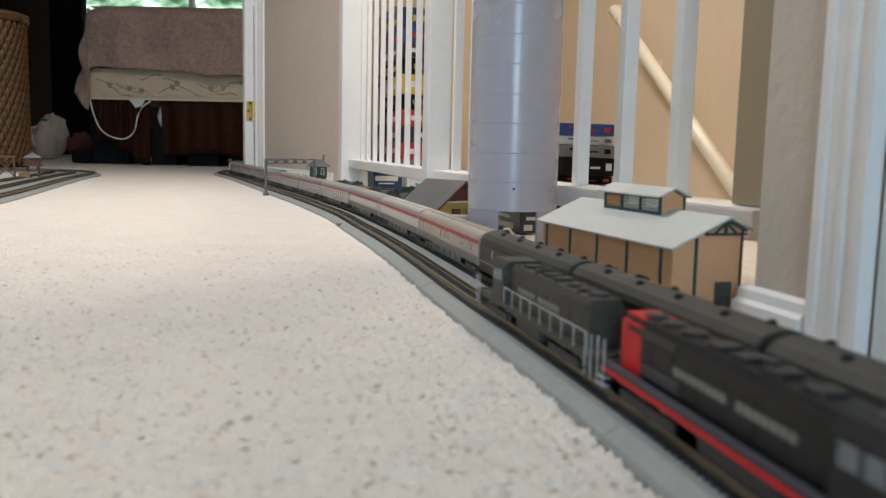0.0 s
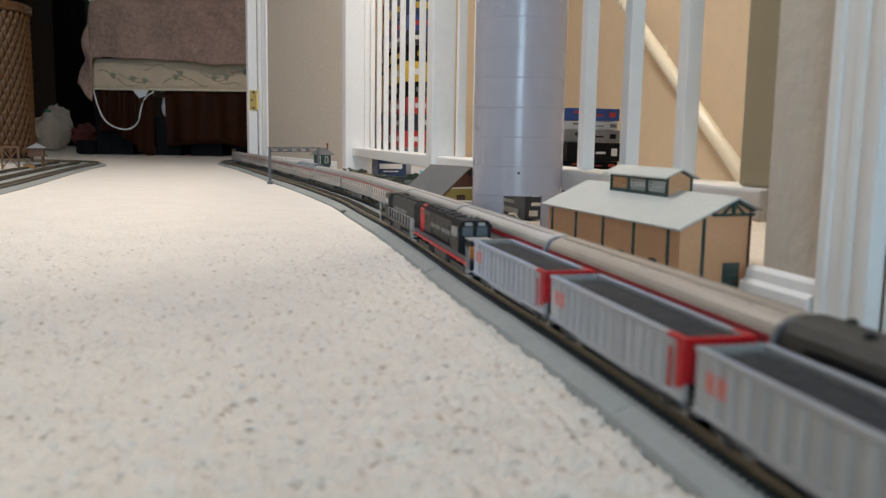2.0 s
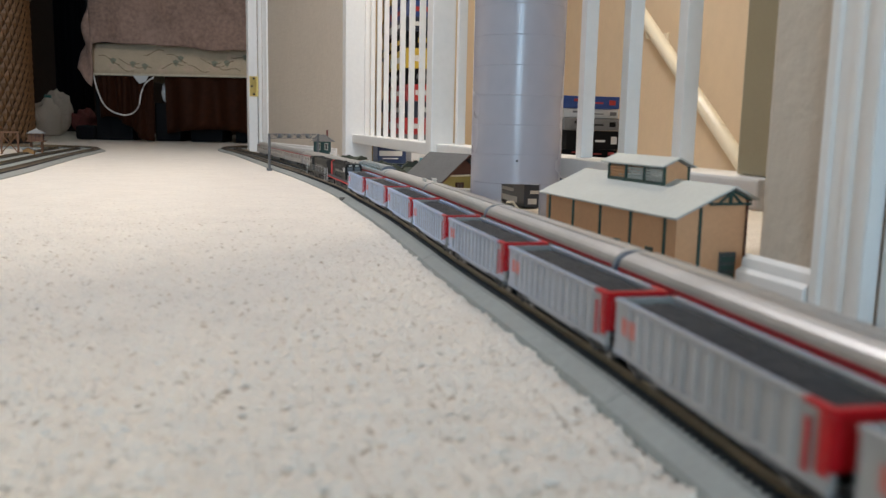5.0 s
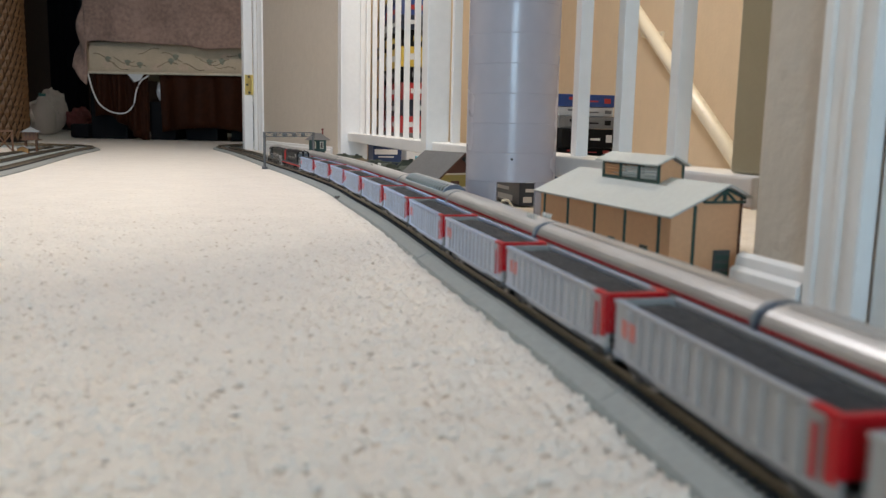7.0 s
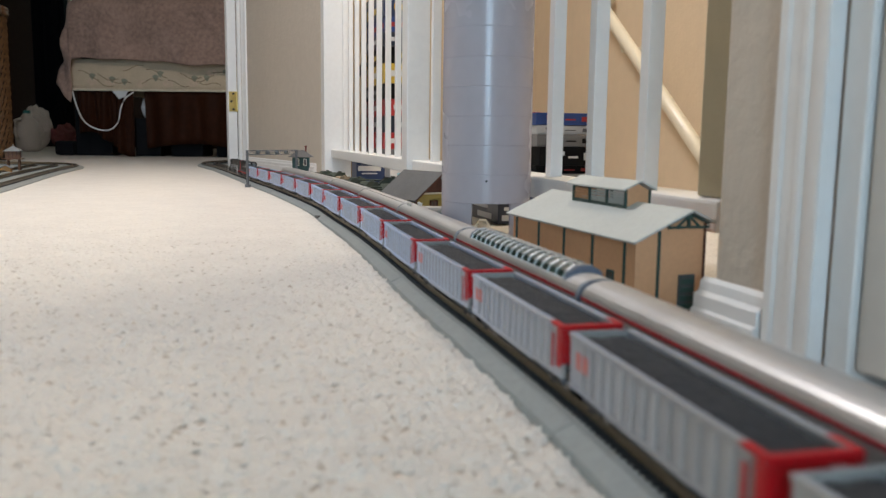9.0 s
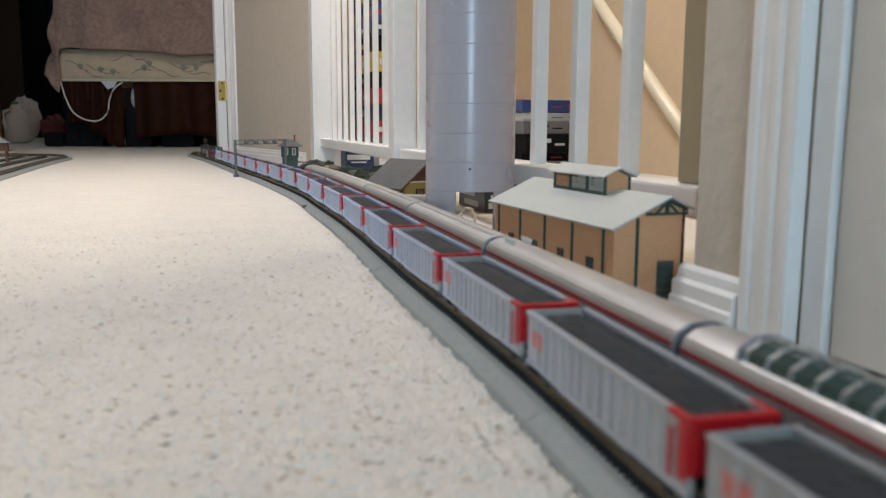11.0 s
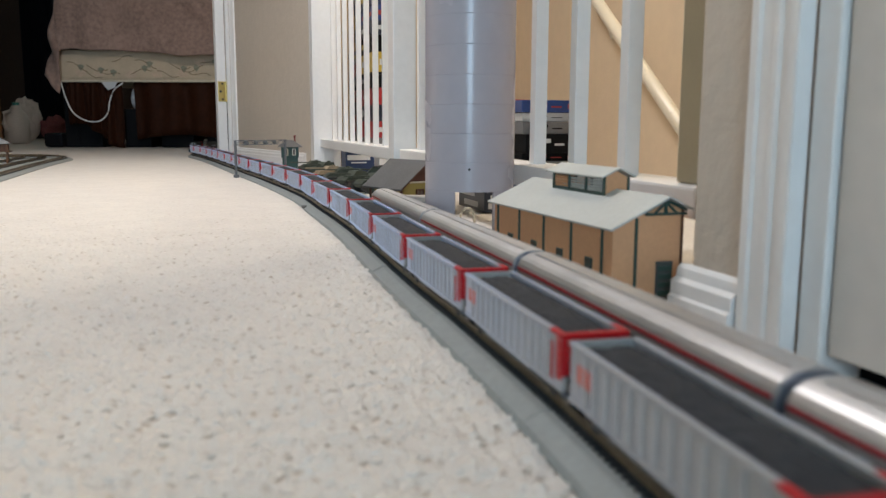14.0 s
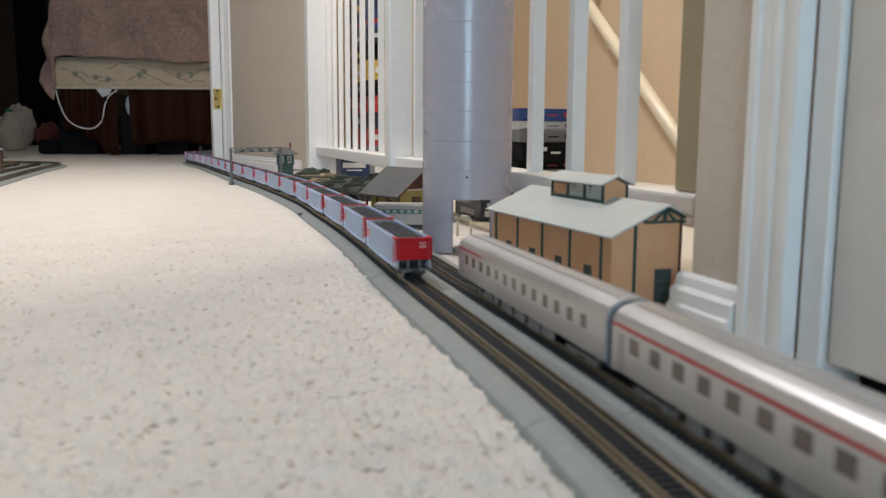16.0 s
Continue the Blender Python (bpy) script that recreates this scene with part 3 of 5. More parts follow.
def hopper():
    c = thing("hopper_car", pose(0, 0, 0), "grey ribbed coal hopper with red end and heaped coal", "hopper wagon", "coal hoppers of the train")
    x0, x1, w = -HL / 2, HL / 2, HW / 2
    for sgn, nm in ((1, "side_panel"), (-1, "side_panel")):
        y = sgn * w
        outl = [(x0, 0.0125), (x0 + 0.036, 0.0115), (x0 + 0.05, 0.0085), (x1 - 0.05, 0.0085), (x1 - 0.036, 0.0115), (x1, 0.0125), (x1, HT), (x0, HT)]
        bms, ribs = [bm_prism(outl, y - sgn * 0.0030, y - sgn * 0.0010)], []
        for k in range(13):
            x = x0 + 0.022 + k * (HL - 0.032) / 12.6
            ribs.append(x)
        bms.append(bm_box(x0, x1, min(y - sgn * 0.0036, y + sgn * 0.0002), max(y - sgn * 0.0036, y + sgn * 0.0002), HT - 0.0022, HT, 0.0004))
        bms.append(bm_box(x0, x1, min(y - sgn * 0.0030, y), max(y - sgn * 0.0030, y), 0.0105, 0.0128, 0.0004))
        panel = part(nm, join(*bms), HOPGREY, c)
        rib_me = mesh_of("rib", bm_box(-0.0024, 0.0024, min(y - sgn * 0.0026, y), max(y - sgn * 0.0026, y), 0.0125, HT - 0.003, 0.0004), HOPGREY)
        for x in ribs:
            part("rib", rib_me, None, panel).location.x = x
        red = [bm_box(x0 - 0.0001, x0 + 0.0062, min(y, y + sgn * 0.0004), max(y, y + sgn * 0.0004), 0.0165, HT + 0.0002, 0.0002),
               bm_box(x0 + 0.0105, x0 + 0.0135, min(y, y + sgn * 0.0004), max(y, y + sgn * 0.0004), 0.0145, HT - 0.006, 0.0002),
               bm_box(x0, x0 + 0.015, min(y - sgn * 0.003, y + sgn * 0.0005), max(y - sgn * 0.003, y + sgn * 0.0005), HT - 0.0016, HT + 0.0004, 0.0003)]
        part("red_band", join(*red), HOPRED, c, "red painted end band")
        # side mark: plain squared shapes, low contrast, near the far end
        mx = x1 - 0.026
        logo = []
        for dx, wd in ((0, 0.0022), (0.0036, 0.0022), (0.0092, 0.0022), (0.0128, 0.0022)):
            logo.append(bm_box(mx + dx, mx + dx + wd, min(y, y + sgn * 0.0003), max(y, y + sgn * 0.0003), 0.0225, 0.0315))
        for dx in (0.002, 0.0112):
            logo.append(bm_box(mx + dx, mx + dx + 0.002, min(y, y + sgn * 0.00025), max(y, y + sgn * 0.00025), 0.0262, 0.0280))
        part("side_mark", join(*logo), mat("faded_red_mark", (0.55, 0.14, 0.11), 0.5), c, "faded red squared mark")
    part("end_panel", join(bm_box(x0, x0 + 0.0014, -w + 0.001, w - 0.001, 0.0185, HT, 0.0003), bm_box(x0 - 0.0008, x0 + 0.003, -w + 0.0006, w - 0.0006, HT - 0.002, HT + 0.0004, 0.0004),
                           bm_box(x0 - 0.0006, x0 + 0.0006, -w + 0.0004, -w + 0.0026, 0.0185, HT, 0.0003), bm_box(x0 - 0.0006, x0 + 0.0006, w - 0.0026, w - 0.0004, 0.0185, HT, 0.0003)), HOPRED, c, "red painted end panel")
    part("number_bars", join(bm_box(x0 - 0.0006, x0 - 0.0001, -w + 0.006, -w + 0.0125, 0.0335, 0.0355), bm_box(x0 - 0.0006, x0 - 0.0001, -w + 0.0055, -w + 0.0125, 0.0302, 0.0324)), mat("pale_lettering", (0.55, 0.22, 0.22), 0.6), c)
    part("end_panel", bm_box(x1 - 0.0014, x1, -w + 0.001, w - 0.001, 0.0185, HT, 0.0003), HOPGREY, c)
    # slope sheets, end posts and sill
    under = [bm_prism([(x0 + 0.001, 0.0185), (x0 + 0.03, 0.006), (x1 - 0.03, 0.006), (x1 - 0.001, 0.0185), (x1 - 0.001, 0.02), (x0 + 0.001, 0.02)], -w + 0.003, w - 0.003)]
    for xe in (x0 + 0.0012, x1 - 0.0012):
        for y in (-0.0155, -0.0055, 0.0055, 0.0155):
            under.append(bm_box(xe - 0.001, xe + 0.001, y - 0.0011, y + 0.0011, 0.0085, 0.0187, 0.0003))
        under.append(bm_box(xe - 0.002, xe + 0.002, -w + 0.001, w - 0.001, 0.0078, 0.0098, 0.0004))
    part("underframe", join(*under), mat("underframe_grey", (0.10, 0.105, 0.115), 0.6), c, "dark grey underframe and end posts")
    # heaped coal
    bm = bmesh.new()
    rng = random.Random(7)
    nx, ny = 34, 9
    g = [[bm.verts.new((x0 + 0.003 + (HL - 0.006) * i / nx, -w + 0.0034 + (HW - 0.0068) * j / ny,
                        HT - 0.0040 + 0.0046 * math.sin(math.pi * j / ny) ** 0.7 * min(1, 5 * min(i, nx - i) / nx + 0.15) + rng.uniform(-0.0006, 0.0006))) for j in range(ny + 1)] for i in range(nx + 1)]
    for i in range(nx):
        for j in range(ny):
            bm.faces.new((g[i][j], g[i + 1][j], g[i + 1][j + 1], g[i][j + 1]))
    bm.verts.ensure_lookup_table()
    part("coal_load", bm, COAL, c, "heaped black coal load")
    truck(c, x0 + 0.022)
    truck(c, x1 - 0.022)
    coupler(c, x0, -1)
    coupler(c, x1, 1)
    return c


PL, PW, PT = 0.3125, 0.0345, 0.0475


def coach(kind):
    """A streamlined passenger car. Kinds: silver, smooth, dome, vents, tan, brown."""
    body = {"tan": TAN, "brown": SILVER}.get(kind, SILVER)
    label = {"silver": "silver passenger coach with thin red stripe and tinted windows", "smooth": "plain silver-grey passenger coach with small windows", "dome": "silver dome car with green glazed roof",
             "vents": "bright silver passenger coach with roof vents", "tan": "tan and brown passenger coach", "brown": "silver-roofed coach with red stripe and brown sides"}[kind]
    c = thing("passenger_coach", pose(0, 0, 0), label, "passenger coach", "coaches of the passenger train")
    x0, x1, w = -PL / 2 + 0.004, PL / 2 - 0.004, PW / 2
    prof = [(-w, 0.0112), (-w, 0.0365)]
    for k in range(13):
        a = math.pi * k / 12
        prof.append((-w * math.cos(a) * (1 if k in (0, 12) else 0.985), 0.0365 + (PT - 0.0365) * math.sin(a) ** 0.85))
    prof += [(w, 0.0365), (w, 0.0112)]
    # the prism runs along local y, so turn it onto x
    turn = Matrix.Rotation(radians(-90), 4, "Z")
    part("body", bm_prism(prof, x0, x1, turn), body, c, smooth=False)
    if kind in ("silver", "brown", "smooth", "tan"):
        for y in (-0.0055, 0.0055):
            part("roof_rib", bm_box(x0 + 0.006, x1 - 0.006, y - 0.0005, y + 0.0005, PT - 0.0026, PT + 0.0002, 0.0002), body, c)
    for sgn in (1, -1):
        y = sgn * w

        def panel(z0, z1, xa, xb, d=0.0003):
            return bm_box(xa, xb, min(y, y + sgn * d), max(y, y + sgn * d), z0, z1)

        if kind != "smooth":
            part("stripe", panel(0.0358, 0.0376, x0 + 0.001, x1 - 0.001), REDSTRIPE, c, "thin red stripe")
        else:
            part("stripe", panel(0.0362, 0.0375, x1 - 0.07, x1 - 0.001), REDSTRIPE, c, "short red stripe")
        if kind in ("tan", "brown"):
            part("lower_side", panel(0.0115, 0.0205, x0 + 0.001, x1 - 0.001), SILVERDK, c, "brown-grey lower side")
            part("stripe", panel(0.0335, 0.0352, x0 + 0.001, x1 - 0.001), REDSTRIPE, c, "red stripe")
        else:
            flutes = []
            for k in range(5):
                z = 0.0121 + k * 0.0021
                flutes.append(bm_box(x0 + 0.001, x1 - 0.001, min(y, y + sgn * 0.0003), max(y, y + sgn * 0.0003), z, z + 0.0012))
            part("fluting", join(*flutes), body, c)
        step, wd, ht, glass = (0.0205, 0.0108, 0.0088, WINGLASS) if kind in ("silver", "vents", "dome") else (0.0195, 0.0088 if kind == "smooth" else 0.006, 0.0085, WINGLASS)
        if kind == "brown":
            step, wd, ht, glass = 0.0125, 0.007, 0.007, PALEWIN
        n = int((PL - 0.05) / step)
        side_glass = part("window_strip", panel(0.0236, 0.0336, x0 + 0.02, x1 - 0.02, 0.0001), body, c)
        for k in range(n):
            xc = x0 + 0.03 + k * (PL - 0.065) / (n - 1)
            if (kind == "tan" and k % 5 > 2):
                continue
            part("window", bm_box(xc - wd / 2, xc + wd / 2, min(y - sgn * 0.0002, y + sgn * 0.0002), max(y - sgn * 0.0002, y + sgn * 0.0002), 0.0242, 0.0242 + ht), glass, c)
        part("door", panel(0.012, 0.0325, x1 - 0.016, x1 - 0.0085), mat("coach_door_paint", (0.36, 0.35, 0.34), 0.4, 0.4), c)
    if kind == "dome":
        gp = [(-0.0150, 0.036), (-0.0145, 0.0415), (-0.012, 0.0475), (-0.006, 0.0512), (0, 0.052), (0.006, 0.0512), (0.012, 0.0475), (0.0145, 0.0415), (0.0150, 0.036)]
        part("dome_glass", bm_prism(gp, -0.125, 0.11, turn), DOMEGLASS, c, "green tinted dome glass")
        for k in range(17):
            x = -0.122 + 0.0143 * k
            hoop = [(-px_ * 1.02, pz * 1.008) for px_, pz in gp[::-1]]
            part("dome_rib", bm_pipe([(x, a, b) for a, b in hoop], 0.0006, 5), body, c)
        for x, r in ((-0.126, 1.03), (0.111, 1.03)):
            part("dome_end", bm_prism([(a * r, 0.03 + (b - 0.03) * r) for a, b in gp], x - 0.002, x + 0.002, turn), DIAPH, c, "blue-grey dome end frame")
        part("dome_ridge", bm_box(-0.122, 0.108, -0.0008, 0.0008, 0.0515, 0.0527), body, c)
    if kind in ("vents", "tan"):
        xs = (-0.128, -0.12, -0.112) if kind == "vents" else (-0.12, -0.07, 0.0, 0.05, 0.11)
        lift = 0.0032 if kind == "vents" else -0.0008
        for x in xs:
            for y in (-0.007, 0.007):
                part("roof_vent", join(bm_cyl(0.0014, 0.0014, PT - 0.005, PT - 0.0005 + lift, 8, Matrix.Translation((x, y, 0))), bm_cyl(0.0022, 0.0014, PT - 0.001 + lift, PT + 0.0004 + lift, 8, Matrix.Translation((x, y, 0)))), PALEWIN if kind == "vents" else body, c)
    for x, way in ((x0, -1), (x1, 1)):
        dp = [(-0.0135, 0.009), (-0.0135, 0.034), (-0.011, 0.041), (-0.006, 0.0448), (0.006, 0.0448), (0.011, 0.041), (0.0135, 0.034), (0.0135, 0.009)]
        dp2 = [(a * 1.2, 0.009 + (b - 0.009) * 1.035) for a, b in dp]
        part("diaphragm", join(bm_prism(dp2, min(x, x + way * 0.0022), max(x, x + way * 0.0016), turn), bm_prism(dp, min(x, x + way * 0.0042), max(x, x + way * 0.0042), turn)), DIAPH, c, "blue-grey end diaphragm")
    part("underfloor", join(bm_box(-0.05, -0.012, -0.0145, 0.0145, 0.003, 0.0113, 0.001), bm_box(0.0, 0.03, -0.0145, 0.0145, 0.0035, 0.0113, 0.001), bm_box(0.04, 0.06, -0.0145, 0.0145, 0.004, 0.0113, 0.001), bm_box(x0 + 0.01, x1 - 0.01, -0.006, 0.006, 0.005, 0.0113)), TRUCK, c)
    gear = mat("underfloor_grey", (0.22, 0.215, 0.21), 0.5, 0.3, vary=0.2, scale=60)
    for xa, xb, z in ((-0.072, -0.052, 0.0035), (-0.046, -0.026, 0.0025), (-0.016, 0.002, 0.003), (0.012, 0.034, 0.0028), (0.044, 0.052, 0.0042), (0.060, 0.074, 0.0032)):
        for y0, y1 in ((-0.0160, -0.0146), (0.0146, 0.0160)):
            part("equipment_box", bm_box(xa, xb, y0, y1, z, 0.0111, 0.0004), gear, c)
    for x in (-0.11, 0.11):
        tk = truck(c, x, 0.028)
        for y in (-0.0135, 0.0135):
            part("side_frame", join(bm_box(x - 0.021, x + 0.021, y - 0.0008, y + 0.0008, 0.0045, 0.0066, 0.0003), *[bm_cyl(0.0024, 0.0018, -0.0012, 0.0012, 10, Matrix.Translation((x + dx, y, 0.0048)) @ Matrix.Rotation(radians(90), 4, "X")) for dx in (-0.014, 0.014)]), gear, tk)
    coupler(c, x0 - 0.002, -1)
    coupler(c, x1 + 0.002, 1)
    return c


def handrails(parent, x0, x1, w, z0, z1, n):
    for sgn in (1, -1):
        bms = [bm_pipe([(x0, sgn * w, z1), (x1, sgn * w, z1)], 0.0004, 5)]
        for k in range(n):
            x = x0 + (x1 - x0) * k / (n - 1)
            bms.append(bm_pipe([(x, sgn * w, z0), (x, sgn * w, z1)], 0.0004, 5))
        part("handrail", join(*bms), RAILING_STEEL, parent, "fine pale wire handrail")


def road_switcher(paint, red_end, cab_at):
    """A six-axle hood unit. cab_at: +1 for the cab at the far end, -1 for the near end."""
    nm = "black road locomotive with scarlet end and red sill stripe" if red_end else "weathered grey hood locomotive with wire handrails"
    c = thing("hood_locomotive", pose(0, 0, 0), nm, "locomotive", "locomotives of the coal train")
    q = cab_at
    X = lambda a, b: (min(q * a, q * b), max(q * a, q * b))  # noqa: E731
    part("frame", join(bm_box(-0.116, 0.116, -0.0165, 0.0165, 0.0125, 0.0165, 0.0005), bm_box(-0.118, -0.113, -0.0165, 0.0165, 0.006, 0.0175, 0.0006), bm_box(0.113, 0.118, -0.0165, 0.0165, 0.006, 0.0175, 0.0006)), paint, c)
    if red_end:
        for sgn in (1, -1):
            part("sill_stripe", bm_box(-0.115, 0.115, min(sgn * 0.0165, sgn * 0.0169), max(sgn * 0.0165, sgn * 0.0169), 0.0128, 0.0156), LOCORED, c, "scarlet sill stripe")
    hood = bm_prism([(-0.0105, 0.0165), (-0.0105, 0.043), (-0.0085, 0.0462), (0.0085, 0.0462), (0.0105, 0.043), (0.0105, 0.0165)], *X(-0.1, 0.052), Matrix.Rotation(radians(-90), 4, "Z"))
    h = part("long_hood", hood, paint, c)
    for k in range(7):
        for sgn in (1, -1):
            a, b = X(-0.09 + 0.02 * k, -0.0735 + 0.02 * k)
            part("hood_door", bm_box(a, b, min(sgn * 0.0105, sgn * 0.0108), max(sgn * 0.0105, sgn * 0.0108), 0.019, 0.0375), paint, h)
    for k in range(3):
        m = Matrix.Translation((q * (-0.088 + 0.017 * k), 0, 0))
        part("radiator_fan", join(bm_cyl(0.0066, 0.0066, 0.046, 0.0478, 18, m), bm_cyl(0.0052, 0.0052, 0.0478, 0.0484, 18, m)), TRUCK, h)
    for x in (-0.03, -0.012, 0.008, 0.03):
        part("roof_box", bm_box(*X(x - 0.005, x + 0.005), -0.006, 0.006, 0.046, 0.0486, 0.0006), TRUCK, h)
    part("exhaust_stack", bm_box(*X(-0.002, 0.004), -0.003, 0.003, 0.0455, 0.0505, 0.0004), TRUCK, h)
    for sgn in (1, -1):
        part("radiator_grille", bm_box(*X(-0.097, -0.05), min(sgn * 0.0107, sgn * 0.0112), max(sgn * 0.0107, sgn * 0.0112), 0.0385, 0.0425), TRUCK, h)
        part("lettering_bar", join(*[bm_box(*X(-0.052 + 0.0052 * k + 0.006 * (k > 7), -0.0482 + 0.0052 * k + 0.006 * (k > 7)), min(sgn * 0.0108, sgn * 0.011), max(sgn * 0.0108, sgn * 0.011), 0.0285, 0.0325) for k in range(15)]), mat("dim_lettering", (0.2, 0.2, 0.18), 0.6), h, "dim grey lettering")
    cab = part("cab", bm_prism([(-0.0158, 0.0165), (-0.0158, 0.0425), (-0.012, 0.0478), (0.012, 0.0478), (0.0158, 0.0425), (0.0158, 0.0165)], *X(0.0525, 0.079), Matrix.Rotation(radians(-90), 4, "Z")), paint, c)
    for sgn in (1, -1):
        part("cab_window", bm_box(*X(0.0555, 0.064), min(sgn * 0.0156, sgn * 0.0161), max(sgn * 0.0156, sgn * 0.0161), 0.0325, 0.041), mat("cab_glass", (0.12, 0.14, 0.16), 0.1), cab)
        part("cab_window", bm_box(*X(0.0665, 0.075), min(sgn * 0.0156, sgn * 0.0161), max(sgn * 0.0156, sgn * 0.0161), 0.0325, 0.041), MATS["cab_glass"], cab)
        part("windscreen", bm_box(*X(0.0787, 0.0793), min(sgn * 0.002, sgn * 0.012), max(sgn * 0.002, sgn * 0.012), 0.034, 0.0425), MATS["cab_glass"], cab)
    part("short_hood", bm_box(*X(0.079, 0.099), -0.0105, 0.0105, 0.0165, 0.033, 0.002), LOCOBLACK if red_end else paint, c)
    if red_end:
        part("nose_front", bm_box(*X(0.0985, 0.1005), -0.0108, 0.0108, 0.0165, 0.0275, 0.0006), mat("loco_orange", (0.55, 0.19, 0.03), 0.45), c, "orange nose front")
        part("nose_top", bm_box(*X(0.082, 0.1005), -0.0108, 0.0108, 0.0325, 0.0338, 0.0005), mat("nose_grey", (0.35, 0.36, 0.37), 0.4), c, "pale grey nose top")
        part("red_hood_end", join(bm_box(*X(-0.1035, -0.083), -0.0112, 0.0112, 0.0168, 0.0436, 0.0008), bm_box(*X(-0.1025, -0.084), -0.0088, 0.0088, 0.0425, 0.0472, 0.0006)), LOCORED, c, "scarlet painted hood end")
        slate = mat("slate_blue_walkway", (0.035, 0.042, 0.06), 0.5, vary=0.15, scale=80)
        for sgn in (1, -1):
            part("walkway_edge", bm_box(-0.114, 0.114, min(sgn * 0.0135, sgn * 0.0164), max(sgn * 0.0135, sgn * 0.0164), 0.0162, 0.0192, 0.0003), slate, c, "slate blue walkway edge")
            part("air_duct", bm_box(*X(-0.08, -0.045), min(sgn * 0.0103, sgn * 0.0122), max(sgn * 0.0103, sgn * 0.0122), 0.0205, 0.0265, 0.0005), TRUCK, h)
            part("number_board", bm_box(*X(0.0795, 0.0805), min(sgn * 0.003, sgn * 0.0095), max(sgn * 0.003, sgn * 0.0095), 0.0435, 0.0465), mat("pale_number_board", (0.4, 0.4, 0.38), 0.5), cab)
        part("nose_light", join(*[bm_cyl(0.0016, 0.0016, 0, 0.001, 10, Matrix.Translation((q * 0.1, y, 0.0302)) @ Matrix.Rotation(radians(90 * q), 4, "Y")) for y in (-0.003, 0.003)]), mat("lamp_lens", (0.6, 0.6, 0.55), 0.1), c)
        for y in (-0.006, 0.0, 0.006):
            part("roof_antenna", bm_cyl(0.0005, 0.0004, 0.0478, 0.0515, 6, Matrix.Translation((q * 0.066, y, 0))), TRUCK, cab)
        part("air_horn", bm_pipe([(q * 0.058, 0.002, 0.0478), (q * 0.058, 0.002, 0.0498), (q * 0.066, 0.002, 0.0502)], 0.0008, 6), STEEL, cab)
    part("cab_roof", bm_prism([(-0.0165, 0.0424), (-0.0125, 0.0482), (0.0125, 0.0482), (0.0165, 0.0424), (0.0158, 0.0424), (0.012, 0.0476), (-0.012, 0.0476), (-0.0158, 0.0424)], *X(0.051, 0.0815), Matrix.Rotation(radians(-90), 4, "Z")), paint, cab)
    for k in range(8):
        x = -0.095 + 0.019 * k
        part("lift_ring", bm_cyl(0.0012, 0.0008, 0.046, 0.0475, 8, Matrix.Translation((q * x, 0.0075 if k % 2 else -0.0075, 0))), TRUCK, h)
    part("fuel_tank", bm_box(-0.026, 0.026, -0.0135, 0.0135, 0.003, 0.012, 0.002), TRUCK, c)
    for sgn in (1, -1):
        for xx in (-0.115, 0.115):
            part("step_well", join(bm_box(xx - 0.004, xx + 0.004, min(sgn * 0.013, sgn * 0.0172), max(sgn * 0.013, sgn * 0.0172), 0.004, 0.005), bm_box(xx - 0.004, xx + 0.004, min(sgn * 0.013, sgn * 0.0172), max(sgn * 0.013, sgn * 0.0172), 0.0085, 0.0095)), RAILING_STEEL if red_end else paint, c)
            part("grab_rail", join(bm_pipe([(xx - 0.004, sgn * 0.0172, 0.004), (xx - 0.004, sgn * 0.0172, 0.03)], 0.0005, 5), bm_pipe([(xx + 0.004, sgn * 0.0172, 0.004), (xx + 0.004, sgn * 0.0172, 0.03)], 0.0005, 5)), RAILING_STEEL, c)
    if not red_end:
        handrails(c, -0.11, 0.048, 0.0162, 0.0165, 0.029, 9)
    for x in (-0.07, 0.07):
        truck(c, x, 0.022)
        part("truck_sideframe", join(bm_box(x - 0.026, x + 0.026, -0.0145, -0.0125, 0.003, 0.009, 0.001), bm_box(x - 0.026, x + 0.026, 0.0125, 0.0145, 0.003, 0.009, 0.001)), TRUCK, c)
    coupler(c, -0.118, -1)
    coupler(c, 0.118, 1)
    return c


